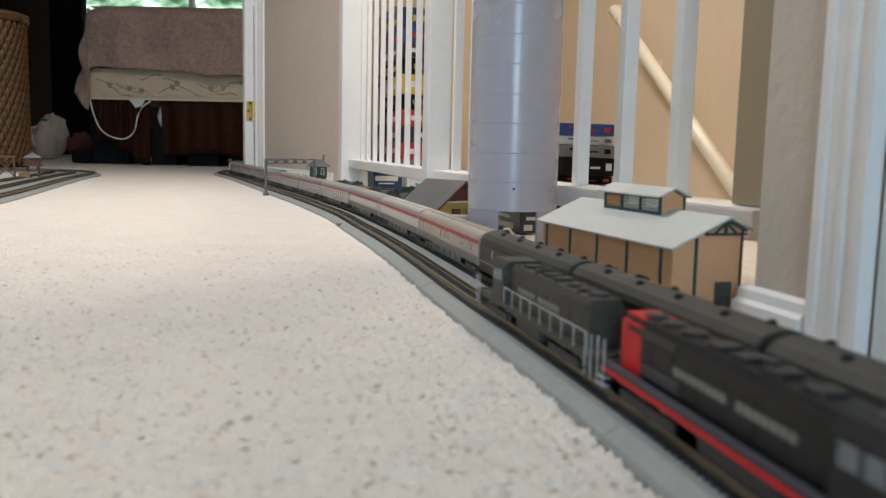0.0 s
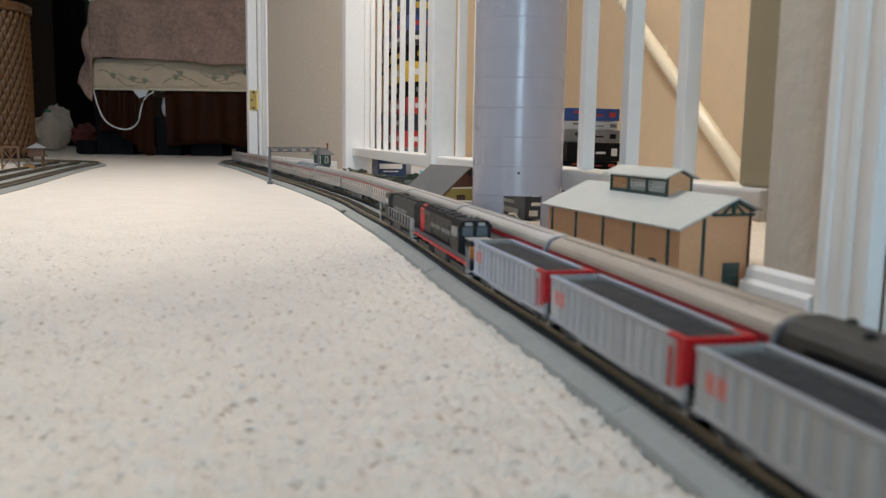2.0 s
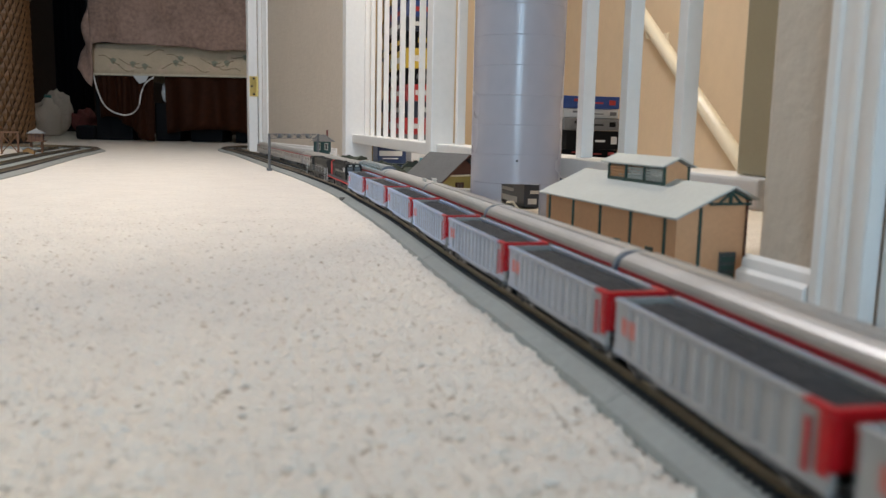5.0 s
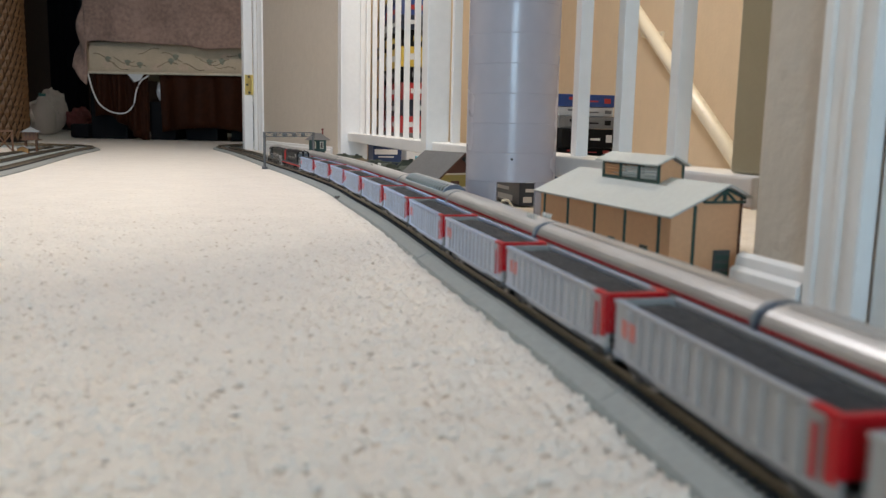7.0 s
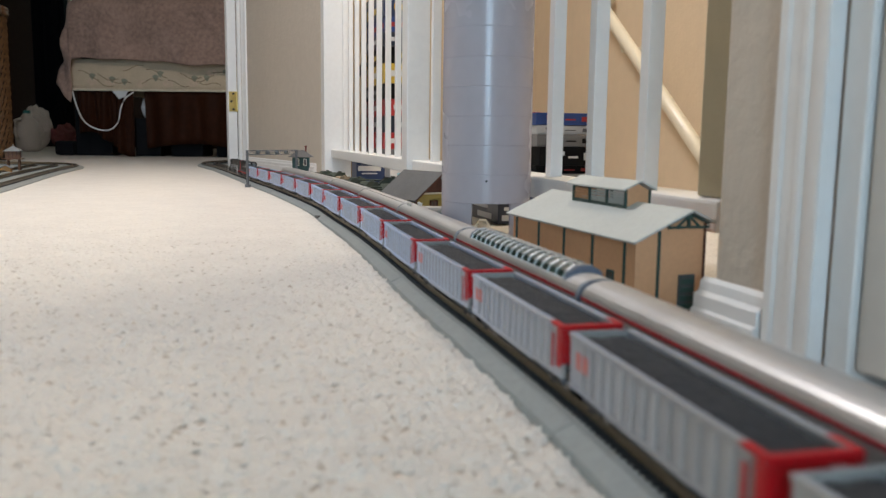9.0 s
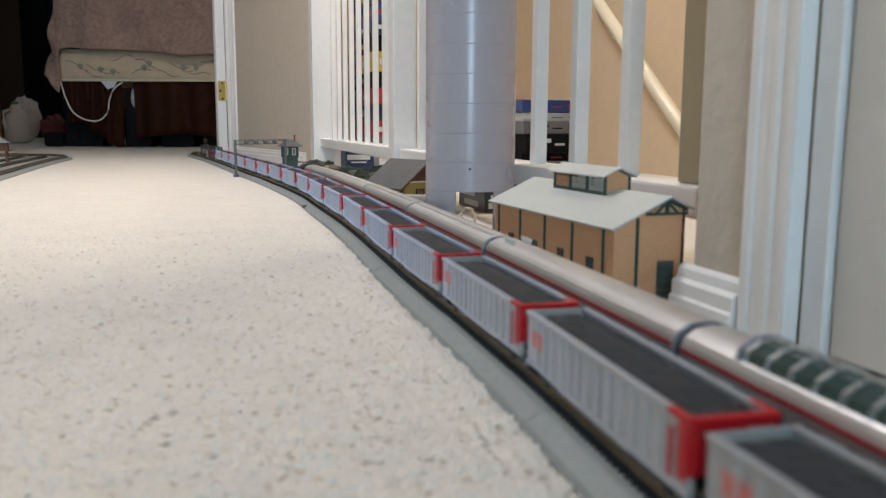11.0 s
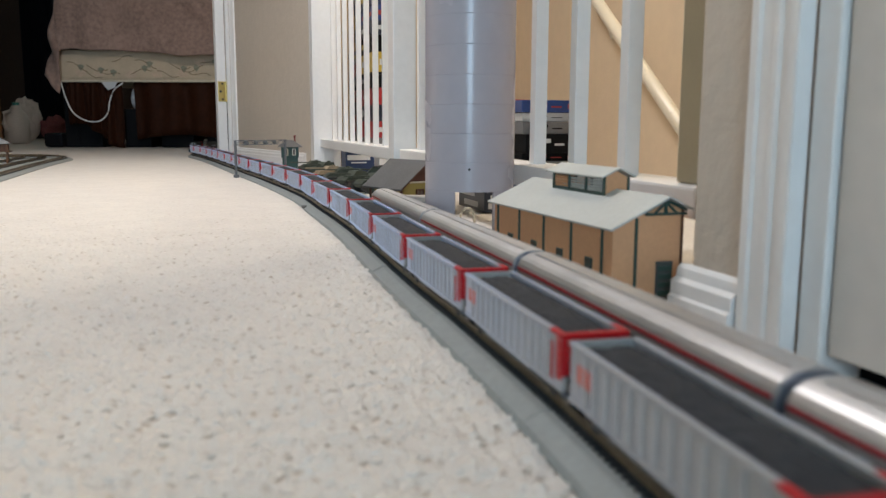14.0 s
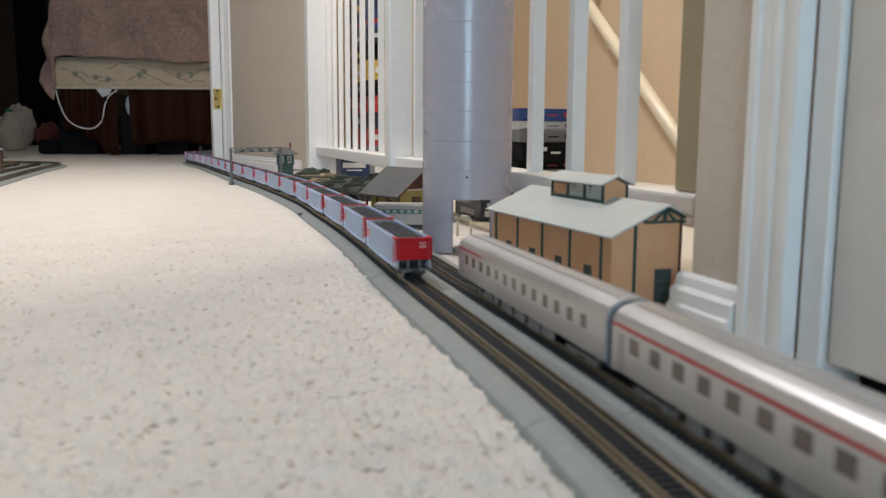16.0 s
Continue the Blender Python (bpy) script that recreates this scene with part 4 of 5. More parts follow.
def cowl_unit():
    c = thing("cowl_locomotive", pose(0, 0, 0), "dark grey streamlined passenger locomotive with rounded roof", "locomotive", "locomotives of the passenger train")
    turn = Matrix.Rotation(radians(-90), 4, "Z")
    w = 0.0172
    prof = [(-w, 0.0085), (-w, 0.036), (-w * 0.93, 0.042), (-w * 0.7, 0.0465), (-w * 0.35, 0.0488), (0, 0.0494), (w * 0.35, 0.0488), (w * 0.7, 0.0465), (w * 0.93, 0.042), (w, 0.036), (w, 0.0085)]
    part("body", bm_prism(prof, -0.118, 0.118, turn), LOCOGREY, c)
    for k in range(9):
        x = -0.1 + 0.025 * k
        part("roof_fan", join(bm_cyl(0.0026, 0.0026, 0.047, 0.0503, 12, Matrix.Translation((x, 0.006 if k % 2 else -0.005, 0))), bm_cyl(0.0014, 0.001, 0.0502, 0.051, 10, Matrix.Translation((x, 0.006 if k % 2 else -0.005, 0)))), LOCOBLACK, c)
    for sgn in (1, -1):
        for k in range(4):
            x = -0.075 + 0.05 * k
            part("porthole", bm_lathe([(0.0005, -0.0003), (0.0042, -0.0003), (0.0042, 0.0003), (0.0005, 0.0003)], 14, Matrix.Translation((x, sgn * w, 0.029)) @ Matrix.Rotation(radians(90), 4, "X")), WINGLASS, c)
        part("side_grille", bm_box(-0.1, 0.1, min(sgn * (w - 0.001), sgn * (w + 0.0003)), max(sgn * (w - 0.001), sgn * (w + 0.0003)), 0.0352, 0.0385), LOCOBLACK, c)
        part("belt_stripe", bm_box(-0.117, 0.117, min(sgn * w, sgn * (w + 0.0003)), max(sgn * w, sgn * (w + 0.0003)), 0.0178, 0.0192), mat("grey_belt", (0.2, 0.2, 0.2), 0.5), c)
    part("end_door", bm_box(0.1175, 0.119, -0.004, 0.004, 0.011, 0.036), LOCOBLACK, c)
    part("fuel_tank", bm_box(-0.03, 0.03, -0.0135, 0.0135, 0.003, 0.01, 0.002), TRUCK, c)
    truck(c, -0.07, 0.026)
    truck(c, 0.07, 0.026)
    coupler(c, -0.118, -1)
    coupler(c, 0.118, 1)
    return c


# Coal train, moving away: two locomotives, then 22 hoppers. Passenger train, moving toward the camera.
L1 = 0.1875
V2, L2 = 0.236, 0.3134
REAR1 = LINE1.s_of_y(0.362)  # rear of the last hopper at 14.5 s
NEAR2 = LINE2.s_of_y(0.458)  # the last coupling of the passenger train at 16.0 s
# how far the coal train has come, second by second; it gathers speed a little
COAL_T = [0.0, 0.5, 1.0, 1.5, 2.0, 2.5, 3.0, 4.0, 6.5, 8.0, 9.0, 11.5, 13.0, 14.5, 16.0]
COAL_S = [-4.112, -3.976, -3.838, -3.694, -3.554, -3.416, -3.277, -3.001, -2.311, -1.889, -1.607, -0.876, -0.442, -0.006, 0.440]
FLEET = []


def coal(t):
    return REAR1 + float(np.interp(t, COAL_T, COAL_S))


def passenger(t):
    return NEAR2 + V2 * (16.0 - t) + float(np.interp(t, [0.0, 1.0, 2.0, 3.0, 4.0, 6.5], [0.092, 0.082, 0.068, 0.044, 0.012, 0.0]))


def roll(ob, line, offset, go, bogie):
    FLEET.append((ob, line, offset, go, bogie))


first = hopper()
CARS = 21
for j in range(CARS):
    car = first if j == 0 else copy_thing(first, pose(0, 0, 0))
    roll(car, LINE1, L1 * (CARS - 1 - j) + HL / 2, coal, 0.066)
front = L1 * CARS
big = road_switcher(LOCOBLACK, True, -1)
big.scale = (1.14, 1.0, 1.04)
roll(big, LINE1, front + 0.137, coal, 0.077)
roll(road_switcher(LOCOGREY, False, 1), LINE1, front + 0.28 + 0.121, coal, 0.07)
KINDS = ["smooth", "silver", "silver", "silver", "vents", "dome", "vents", "silver", "silver", "brown", "brown", "tan"]
made = {}
for k, kind in enumerate(KINDS):
    car = copy_thing(made[kind], pose(0, 0, 0)) if kind in made else coach(kind)
    made.setdefault(kind, car)
    roll(car, LINE2, -L2 * k + L2 / 2, passenger, -0.105 if k == 4 else 0.105)
tail = -L2 * 11
unit = cowl_unit()
roll(unit, LINE2, tail - 0.122, passenger, 0.07)
for k in (1, 2):
    roll(copy_thing(unit, pose(0, 0, 0)), LINE2, tail - 0.122 - 0.245 * k, passenger, 0.07)


def motions():
    for ob, line, offset, go, bogie in FLEET:
        rows = []
        for i in range(33):
            t = i * 0.5
            s = go(t) + offset
            a, b = line.at(s - bogie), line.at(s + bogie)
            c, d = (a + b) / 2, b - a
            rows.append((t, pose(c.x, c.y, RAIL_TOP, 0, 0, math.degrees(math.atan2(d.y, d.x)))))
        walk(ob, rows)


# ---- things beside the track ----


def ring_tower():
    """A tall ringed tube on the carpet with an arch-like opening cut through its foot."""
    R, TH, H = 0.0585, 0.003, 1.25
    c = thing("storage_tower", pose(0.034, 1.10, 0), "tall ringed lavender-grey plastic tube standing on two legs", "tube")
    seg = 72

    def shell(z0, z1, skip):
        bm = bmesh.new()
        for k in range(seg):
            a0, a1 = 2 * math.pi * k / seg, 2 * math.pi * (k + 1) / seg
            if skip((math.degrees((a0 + a1) / 2) + 90) % 360):
                continue
            q = []
            for z in (z0, z1):
                for r in (R, R - TH):
                    for a in (a0, a1):
                        q.append(bm.verts.new((r * math.cos(a), r * math.sin(a), z)))
            for f in ((0, 1, 5, 4), (3, 2, 6, 7), (4, 5, 7, 6), (1, 0, 2, 3), (0, 4, 6, 2), (5, 1, 3, 7)):
                bm.faces.new([q[i] for i in f])
        bmesh.ops.remove_doubles(bm, verts=bm.verts[:], dist=1e-5)
        return bm

    part("leg_ring", shell(0, 0.068, lambda d: d < 31 or d > 339 or 140 < d < 225), TUBE, c, smooth=False)
    step, z = 0.0365, 0.0682
    while z < H:
        part("ring", bm_lathe([(R - TH, z), (R - 0.00007, z), (R, z + 0.0004), (R, z + 0.0012), (R - 0.00002, z + 0.012), (R, z + 0.024), (R, z + step - 0.0016), (R, z + step - 0.0007), (R - 0.00007, z + step - 0.00012), (R - TH, z + step - 0.00012)], 96), TUBE, c, smooth=True)
        z += step
    part("rivet", bm_cyl(0.0016, 0.0016, 0, 0.0012, 10, Matrix.Translation((-0.002, -R - 0.0002, 0.097)) @ Matrix.Rotation(radians(90), 4, "X")), TRUCK, c, "small dark rivet hole")
    return c


ring_tower()


def engine_house():
    """Card-built engine house: a nave with a lean-to aisle, pale roof and louvred cupola."""
    m = Matrix.Translation((0.1315, 0.6425, 0)) @ Matrix.Rotation(radians(19.0), 4, "Z")
    c = thing("engine_house", m, "orange card engine house with pale grey roof and green trim", "model building")
    LN, E0, RG, E1 = 0.258, (0.0, 0.0705), (0.053, 0.0952), (0.0742, 0.0853)
    body = [(0.006, -0.002), (0.006, 0.0725), (0.053, 0.0935), (0.0695, 0.0862), (0.0695, -0.002)]
    part("wall", bm_prism(body, 0.008, LN - 0.006), BODYORANGE, c)
    part("roof", bm_prism([E0, RG, (RG[0], RG[1] + 0.0016), (E0[0] - 0.0005, E0[1] + 0.0016)], 0, LN), ROOFGREY, c)
    part("roof", bm_prism([RG, E1, (E1[0] + 0.0005, E1[1] + 0.0016), (RG[0], RG[1] + 0.0016)], 0, LN), ROOFGREY, c)
    posts = [0.0235, 0.077, 0.1315, 0.187, 0.2415]
    for k, y in enumerate(posts):
        part("pilaster", bm_box(0.0045, 0.0065, y - 0.0011, y + 0.0011, -0.002, 0.0715), DKGREEN, c)
        if k < 4:
            yc = y + 0.0215
            w = part("window", bm_box(0.0049, 0.0065, yc - 0.0045, yc + 0.0045, 0.026, 0.0425), WINGLASS, c)
            part("frame", join(bm_box(0.0044, 0.0062, yc - 0.0052, yc - 0.0044, 0.025, 0.0432), bm_box(0.0044, 0.0062, yc + 0.0044, yc + 0.0052, 0.025, 0.0432), bm_box(0.0044, 0.0062, yc - 0.0052, yc + 0.0052, 0.0425, 0.0434), bm_box(0.0044, 0.0062, yc - 0.0004, yc + 0.0004, 0.026, 0.0425), bm_box(0.0044, 0.0062, yc - 0.005, yc + 0.005, 0.0368, 0.0376)), DKGREEN, w)
    part("corner_post", bm_box(0.0257, 0.0277, 0.0062, 0.0085, -0.002, 0.0795), DKGREEN, c)
    part("corner_post", bm_box(0.0687, 0.0701, 0.0065, 0.009, -0.002, 0.0855), BROWNTRIM, c, "dark red corner post")
    truss = [bm_box(0.0345, 0.0725, 0.0055, 0.0078, 0.0812, 0.0832), bm_box(0.0518, 0.0542, 0.0055, 0.0078, 0.0832, 0.0935)]
    for x0, z0, x1, z1 in ((0.032, 0.083, 0.053, 0.0932), (0.053, 0.0932, 0.0725, 0.0848), (0.043, 0.0828, 0.053, 0.0915), (0.063, 0.0828, 0.0535, 0.0915)):
        truss.append(bm_pipe([(x0, 0.0066, z0), (x1, 0.0066, z1)], 0.0011, 6))
    part("gable_truss", join(*truss), DKGREEN, c, "dark green gable truss")
    d = part("door", bm_box(0.0463, 0.061, 0.0062, 0.0085, -0.002, 0.0435), mat("dark_grey_slat", (0.06, 0.07, 0.07), 0.6), c)
    for k in range(6):
        part("slat", bm_box(0.0476, 0.0597, 0.0054, 0.0066, 0.002 + 0.0068 * k, 0.006 + 0.0068 * k), DKGREEN, d)
    # louvred cupola astride the ridge
    cx0, cx1, cy0, cy1 = 0.0405, 0.0645, 0.083, 0.184
    ends = [(cx0 + 0.001, 0.084), (cx0 + 0.001, 0.107), (0.053, 0.1125), (cx1 - 0.001, 0.107), (cx1 - 0.001, 0.084)]
    cup = part("cupola", bm_prism(ends, cy0 + 0.001, cy0 + 0.003), BODYORANGE, c)
    part("gable", bm_prism(ends, cy1 - 0.003, cy1 - 0.001), BODYORANGE, cup)
    bay = (cy1 - cy0 - 0.0024) / 3
    for x in (cx0, cx1):
        part("frame", join(bm_box(x - 0.0008, x + 0.0008, cy0, cy1, 0.089, 0.0935), bm_box(x - 0.0008, x + 0.0008, cy0, cy1, 0.1052, 0.1075), *[bm_box(x - 0.001, x + 0.001, cy0 + k * bay, cy0 + k * bay + 0.0024, 0.086, 0.1075) for k in range(4)]), DKGREEN, cup)
        for b in range(3):
            for k in range(4):
                part("louvre", bm_box(-0.0006, 0.0006, cy0 + b * bay + 0.0045, cy0 + b * bay + bay - 0.0022, -0.0008, 0.0008, 0, Matrix.Translation((x, 0, 0.095 + 0.0027 * k)) @ Matrix.Rotation(radians(40), 4, "Y")), ROOFGREY if b < 2 else BODYORANGE, cup)
    for x0, z0, x1, z1 in ((cx0 - 0.005, 0.1065, 0.053, 0.1142), (0.053, 0.1142, cx1 + 0.005, 0.1065)):
        part("cupola_roof", bm_prism([(x0, z0), (x1, z1), (x1, z1 + 0.0014), (x0, z0 + 0.0014)], cy0 - 0.004, cy1 + 0.008), ROOFGREY, cup)
    return c


engine_house()


def station_house():
    m = Matrix.Translation((-0.047, 1.425, 0)) @ Matrix.Rotation(radians(40), 4, "Z")
    c = thing("station_house", m, "mustard station house with slate grey roof and brown trim", "model building")
    # local x across to the right, y away; the ridge runs along local y
    part("wall", bm_prism([(-0.028, -0.002), (-0.028, 0.052), (0.014, 0.084), (0.056, 0.052), (0.056, -0.002)], 0.0, 0.085), YELLOW, c)
    part("roof", bm_prism([(-0.047, 0.042), (0.014, 0.0885), (0.014, 0.0915), (-0.048, 0.045)], -0.018, 0.095), SLATE, c)
    part("roof", bm_prism([(0.014, 0.0885), (0.075, 0.042), (0.076, 0.045), (0.014, 0.0915)], -0.018, 0.095), SLATE, c)
    part("gable_board", bm_prism([(-0.022, 0.056), (0.014, 0.0835), (0.050, 0.056)], -0.0025, 0.0), BROWNTRIM, c, "dark brown gable boards")
    part("bargeboard", join(bm_pipe([(-0.046, -0.017, 0.0435), (0.014, -0.017, 0.0895)], 0.0016, 6), bm_pipe([(0.014, -0.017, 0.0895), (0.074, -0.017, 0.0435)], 0.0016, 6)), BROWNTRIM, c)
    part("beam", bm_box(-0.03, 0.058, -0.004, 0.0, 0.053, 0.056, 0.0005), CREAM, c)
    for x in (0.0, 0.034):
        w = part("window", bm_box(x, x + 0.012, -0.002, 0.001, 0.018, 0.040), WINGLASS, c)
        part("frame", join(bm_box(x - 0.002, x, -0.0035, 0.0, 0.016, 0.042), bm_box(x + 0.012, x + 0.014, -0.0035, 0.0, 0.016, 0.042), bm_box(x - 0.002, x + 0.014, -0.0035, 0.0, 0.040, 0.0425), bm_box(x + 0.0052, x + 0.0068, -0.003, 0.0, 0.018, 0.040)), BROWNTRIM, w)
    for k in range(4):
        part("porch_post", bm_box(-0.042, -0.039, -0.012 + 0.03 * k, -0.009 + 0.03 * k, -0.002, 0.043), BROWNTRIM, c)
    part("side_door", bm_box(-0.0295, -0.028, 0.02, 0.036, -0.002, 0.036), BROWNTRIM, c)
    part("platform", bm_box(-0.05, 0.075, -0.02, 0.10, -0.004, 0.005, 0.001), CREAM, c)
    return c


station_house()

m = Matrix.Translation((-0.064, 1.335, 0.0)) @ Matrix.Rotation(radians(-6), 4, "Z")
c = thing("display_coach", m, "white and green model coach parked before the station", "model coach")
part("body", bm_box(-0.04, 0.07, -0.015, 0.015, 0.006, 0.0335, 0.002), PLASTIC, c)
part("window_band", bm_box(-0.039, 0.069, -0.0156, 0.0156, 0.0235, 0.0305), mat("teal_green_band", (0.03, 0.10, 0.09), 0.4), c, "teal window band")
part("roof", bm_box(-0.041, 0.071, -0.0155, 0.0155, 0.0335, 0.0395, 0.0028), PLASTIC, c)
for k in range(9):
    part("window", bm_box(-0.034 + 0.0115 * k, -0.027 + 0.0115 * k, -0.0161, -0.015, 0.0248, 0.0295), mat("coach_glass_grey", (0.35, 0.38, 0.38), 0.2), c)
part("lettering_bars", join(*[bm_box(-0.012 + 0.009 * k, -0.006 + 0.009 * k, -0.0154, -0.0149, 0.013 + 0.002 * (k % 2), 0.017 + 0.001 * (k % 3)) for k in range(4)]), mat("grey_script", (0.3, 0.32, 0.34), 0.5), c)
part("underframe", bm_box(-0.036, 0.066, -0.01, 0.01, 0.0, 0.007), TRUCK, c)


def signal_tower():
    c = thing("signal_tower", pose(-0.497, 2.69, 0, 0, 0, 8), "small dark green signal tower with grey hipped roof", "model building")
    part("base", bm_box(-0.024, 0.024, -0.02, 0.02, -0.003, 0.045, 0.001), DKGREEN, c)
    part("cabin", bm_box(-0.027, 0.027, -0.023, 0.023, 0.045, 0.079, 0.001), DKGREEN, c)
    for x in (-0.016, 0.008):
        w = part("window", bm_box(x, x + 0.011, -0.0245, -0.022, 0.052, 0.074), CREAM, c)
        part("pane", bm_box(x + 0.0022, x + 0.0088, -0.0251, -0.0235, 0.054, 0.072), WINGLASS, w)
    bm = bmesh.new()
    q = [bm.verts.new(v) for v in ((-0.04, -0.036, 0.079), (0.04, -0.036, 0.079), (0.04, 0.036, 0.079), (-0.04, 0.036, 0.079), (-0.010, 0, 0.101), (0.010, 0, 0.101))]
    for f in ((0, 1, 5, 4), (1, 2, 5), (2, 3, 4, 5), (3, 0, 4), (3, 2, 1, 0)):
        bm.faces.new([q[i] for i in f])
    part("roof", bm, SLATE, c)
    part("chimney", join(bm_box(0.013, 0.018, -0.003, 0.003, 0.088, 0.114), bm_box(0.012, 0.019, -0.004, 0.004, 0.112, 0.1155)), mat("dark_red_brick", (0.16, 0.03, 0.025), 0.7), c, "dark red chimney")
    return c


signal_tower()


def gantry():
    a, b = Vector((-0.600, 2.40)), Vector((-0.488, 2.56))
    ln = (b - a).length
    m = Matrix.Translation((a.x, a.y, 0)) @ Matrix.Rotation(math.atan2(b.y - a.y, b.x - a.x), 4, "Z")
    c = thing("signal_bridge", m, "grey lattice signal bridge spanning both tracks", "signal bridge")
    for x in (0.0, ln):
        p = part("post", bm_box(x - 0.0028, x + 0.0028, -0.0028, 0.0028, -0.002, 0.104, 0.0005), GANTRY, c)
        part("footing", bm_box(x - 0.006, x + 0.006, -0.006, 0.006, -0.002, 0.006, 0.001), GANTRY, p)
    for z in (0.0905, 0.1025):
        part("chord", join(bm_box(-0.003, ln + 0.003, -0.0042, -0.0028, z, z + 0.0024), bm_box(-0.003, ln + 0.003, 0.0028, 0.0042, z, z + 0.0018)), GANTRY, c)
    n = 10
    for k in range(n):
        x0, x1 = ln * k / n, ln * (k + 1) / n
        z0, z1 = (0.0915, 0.1035) if k % 2 == 0 else (0.1035, 0.0915)
        part("brace", join(bm_pipe([(x0, -0.0035, z0), (x1, -0.0035, z1)], 0.001, 5), bm_pipe([(x0, 0.0035, z0), (x1, 0.0035, z1)], 0.0007, 5)), GANTRY, c)
    for k in range(4):
        x = ln * (0.2 + 0.19 * k)
        part("signal_head", bm_lathe([(0.001, -0.004), (0.0072, -0.004), (0.0072, 0.0), (0.004, 0.003)], 14, Matrix.Translation((x, -0.0042, 0.098)) @ Matrix.Rotation(radians(90), 4, "X")), mat("signal_grey", (0.12, 0.13, 0.14), 0.5), c)
    return c


gantry()


def tank_model(x, y, turn, paint, label, size=1.0):
    m = Matrix.Translation((x, y, 0)) @ Matrix.Rotation(radians(turn), 4, "Z") @ Matrix.Scale(size, 4)
    c = thing("model_tank", Matrix.Translation((x, y, 0)) @ Matrix.Rotation(radians(turn), 4, "Z"), label, "model tank", "model tanks beside the track")
    S = Matrix.Scale(size, 4)
    part("hull", bm_prism([(-0.045, 0.012), (-0.036, 0.024), (0.034, 0.026), (0.046, 0.018), (0.042, 0.010)], -0.017, 0.017, S), paint, c)
    for sgn in (1, -1):
        y0, y1 = sorted((sgn * 0.0165, sgn * 0.0255))
        t = part("track", bm_prism([(-0.045, 0.006), (-0.036, -0.002), (0.034, -0.002), (0.047, 0.008), (0.044, 0.016), (-0.042, 0.016)], y0, y1, S), TRUCK, c)
        for k in range(5):
            part("road_wheel", bm_lathe([(0.001, -0.0012), (0.0062, -0.0012), (0.0062, 0.0012), (0.001, 0.0012)], 12, S @ Matrix.Translation((-0.028 + 0.0145 * k, sgn * 0.0262, 0.0055)) @ Matrix.Rotation(radians(90), 4, "X")), paint, t)
        part("mudguard", bm_box(-0.044, 0.046, y0, y1, 0.0168, 0.0185, 0.0004, S), paint, c)
    tu = part("turret", bm_prism([(-0.022, 0.0255), (-0.019, 0.0375), (0.008, 0.0385), (0.02, 0.028), (0.02, 0.0255)], -0.014, 0.014, S), paint, c)
    part("gun_barrel", bm_pipe([S @ Vector((0.016, 0, 0.032)), S @ Vector((0.075, 0, 0.034))], 0.0016 * size, 8), paint, tu)
    part("hatch", bm_cyl(0.005, 0.0045, 0.0375, 0.041, 12, S @ Matrix.Translation((-0.008, 0.005, 0))), paint, tu)
    return c


tank_model(-0.155, 1.90, 215, CAMO, "dark olive model tank with long gun", 1.1)
tank_model(-0.215, 2.03, 225, CAMO, "olive model tank among others on the carpet", 1.05)
tank_model(-0.26, 2.16, 200, CAMO, "dark olive camouflaged model tank", 1.1)
tank_model(-0.315, 2.30, 215, SAND, "sand coloured model armoured vehicle", 1.0)
tank_model(-0.35, 2.45, 230, CAMO, "dark green model tank on the carpet", 1.1)
tank_model(-0.41, 2.62, 205, CAMO, "dark green model tank by the signal tower", 1.0)
tank_model(-0.17, 2.12, 190, CAMO, "dark olive model tank beneath the railing", 1.2)


def carton(name, s, off, z, w, d, h, turn, paint, label, bars=(), bar_paint=None):
    """A box that lies by the balustrade: s along, off behind; w along, d deep. bars: (along, up, length, height) on its front."""
    c = thing(name, along(s, off, z, turn), label, "box", "stacked model boxes")
    part("carton", bm_box(-d / 2, d / 2, -w / 2, w / 2, 0, h, 0.0012), paint, c)
    for a, u, ln, hh in bars:
        part("label_bar", bm_box(-d / 2 - 0.0006, -d / 2 + 0.0004, a - ln / 2, a + ln / 2, u, u + hh), bar_paint or PLASTIC, c)
        part("label_bar", bm_box(a * d / w - ln / 2 * d / w, a * d / w + ln / 2 * d / w, -w / 2 - 0.0006, -w / 2 + 0.0004, u, u + hh), bar_paint or PLASTIC, c)
    return c


P_BLUE = mat("dark_blue_carton", (0.012, 0.03, 0.095), 0.45, vary=0.08)
P_NAVY = mat("navy_black_carton", (0.018, 0.025, 0.045), 0.35, vary=0.15)
P_BLACK = mat("black_carton", (0.006, 0.006, 0.007), 0.6, vary=0.15, spec=0.12)
P_GREY = mat("grey_carton", (0.16, 0.16, 0.165), 0.45, vary=0.1)
P_WHITE = mat("white_carton", (0.62, 0.62, 0.62), 0.45, vary=0.05)
P_RED = mat("red_carton", (0.40, 0.03, 0.03), 0.4, vary=0.1)
P_YEL = mat("yellow_carton", (0.55, 0.38, 0.05), 0.4, vary=0.1)
P_TAN = mat("kraft_carton", (0.36, 0.25, 0.14), 0.7, vary=0.1)
P_BRIGHT = mat("royal_blue_carton", (0.018, 0.055, 0.22), 0.4, vary=0.1)
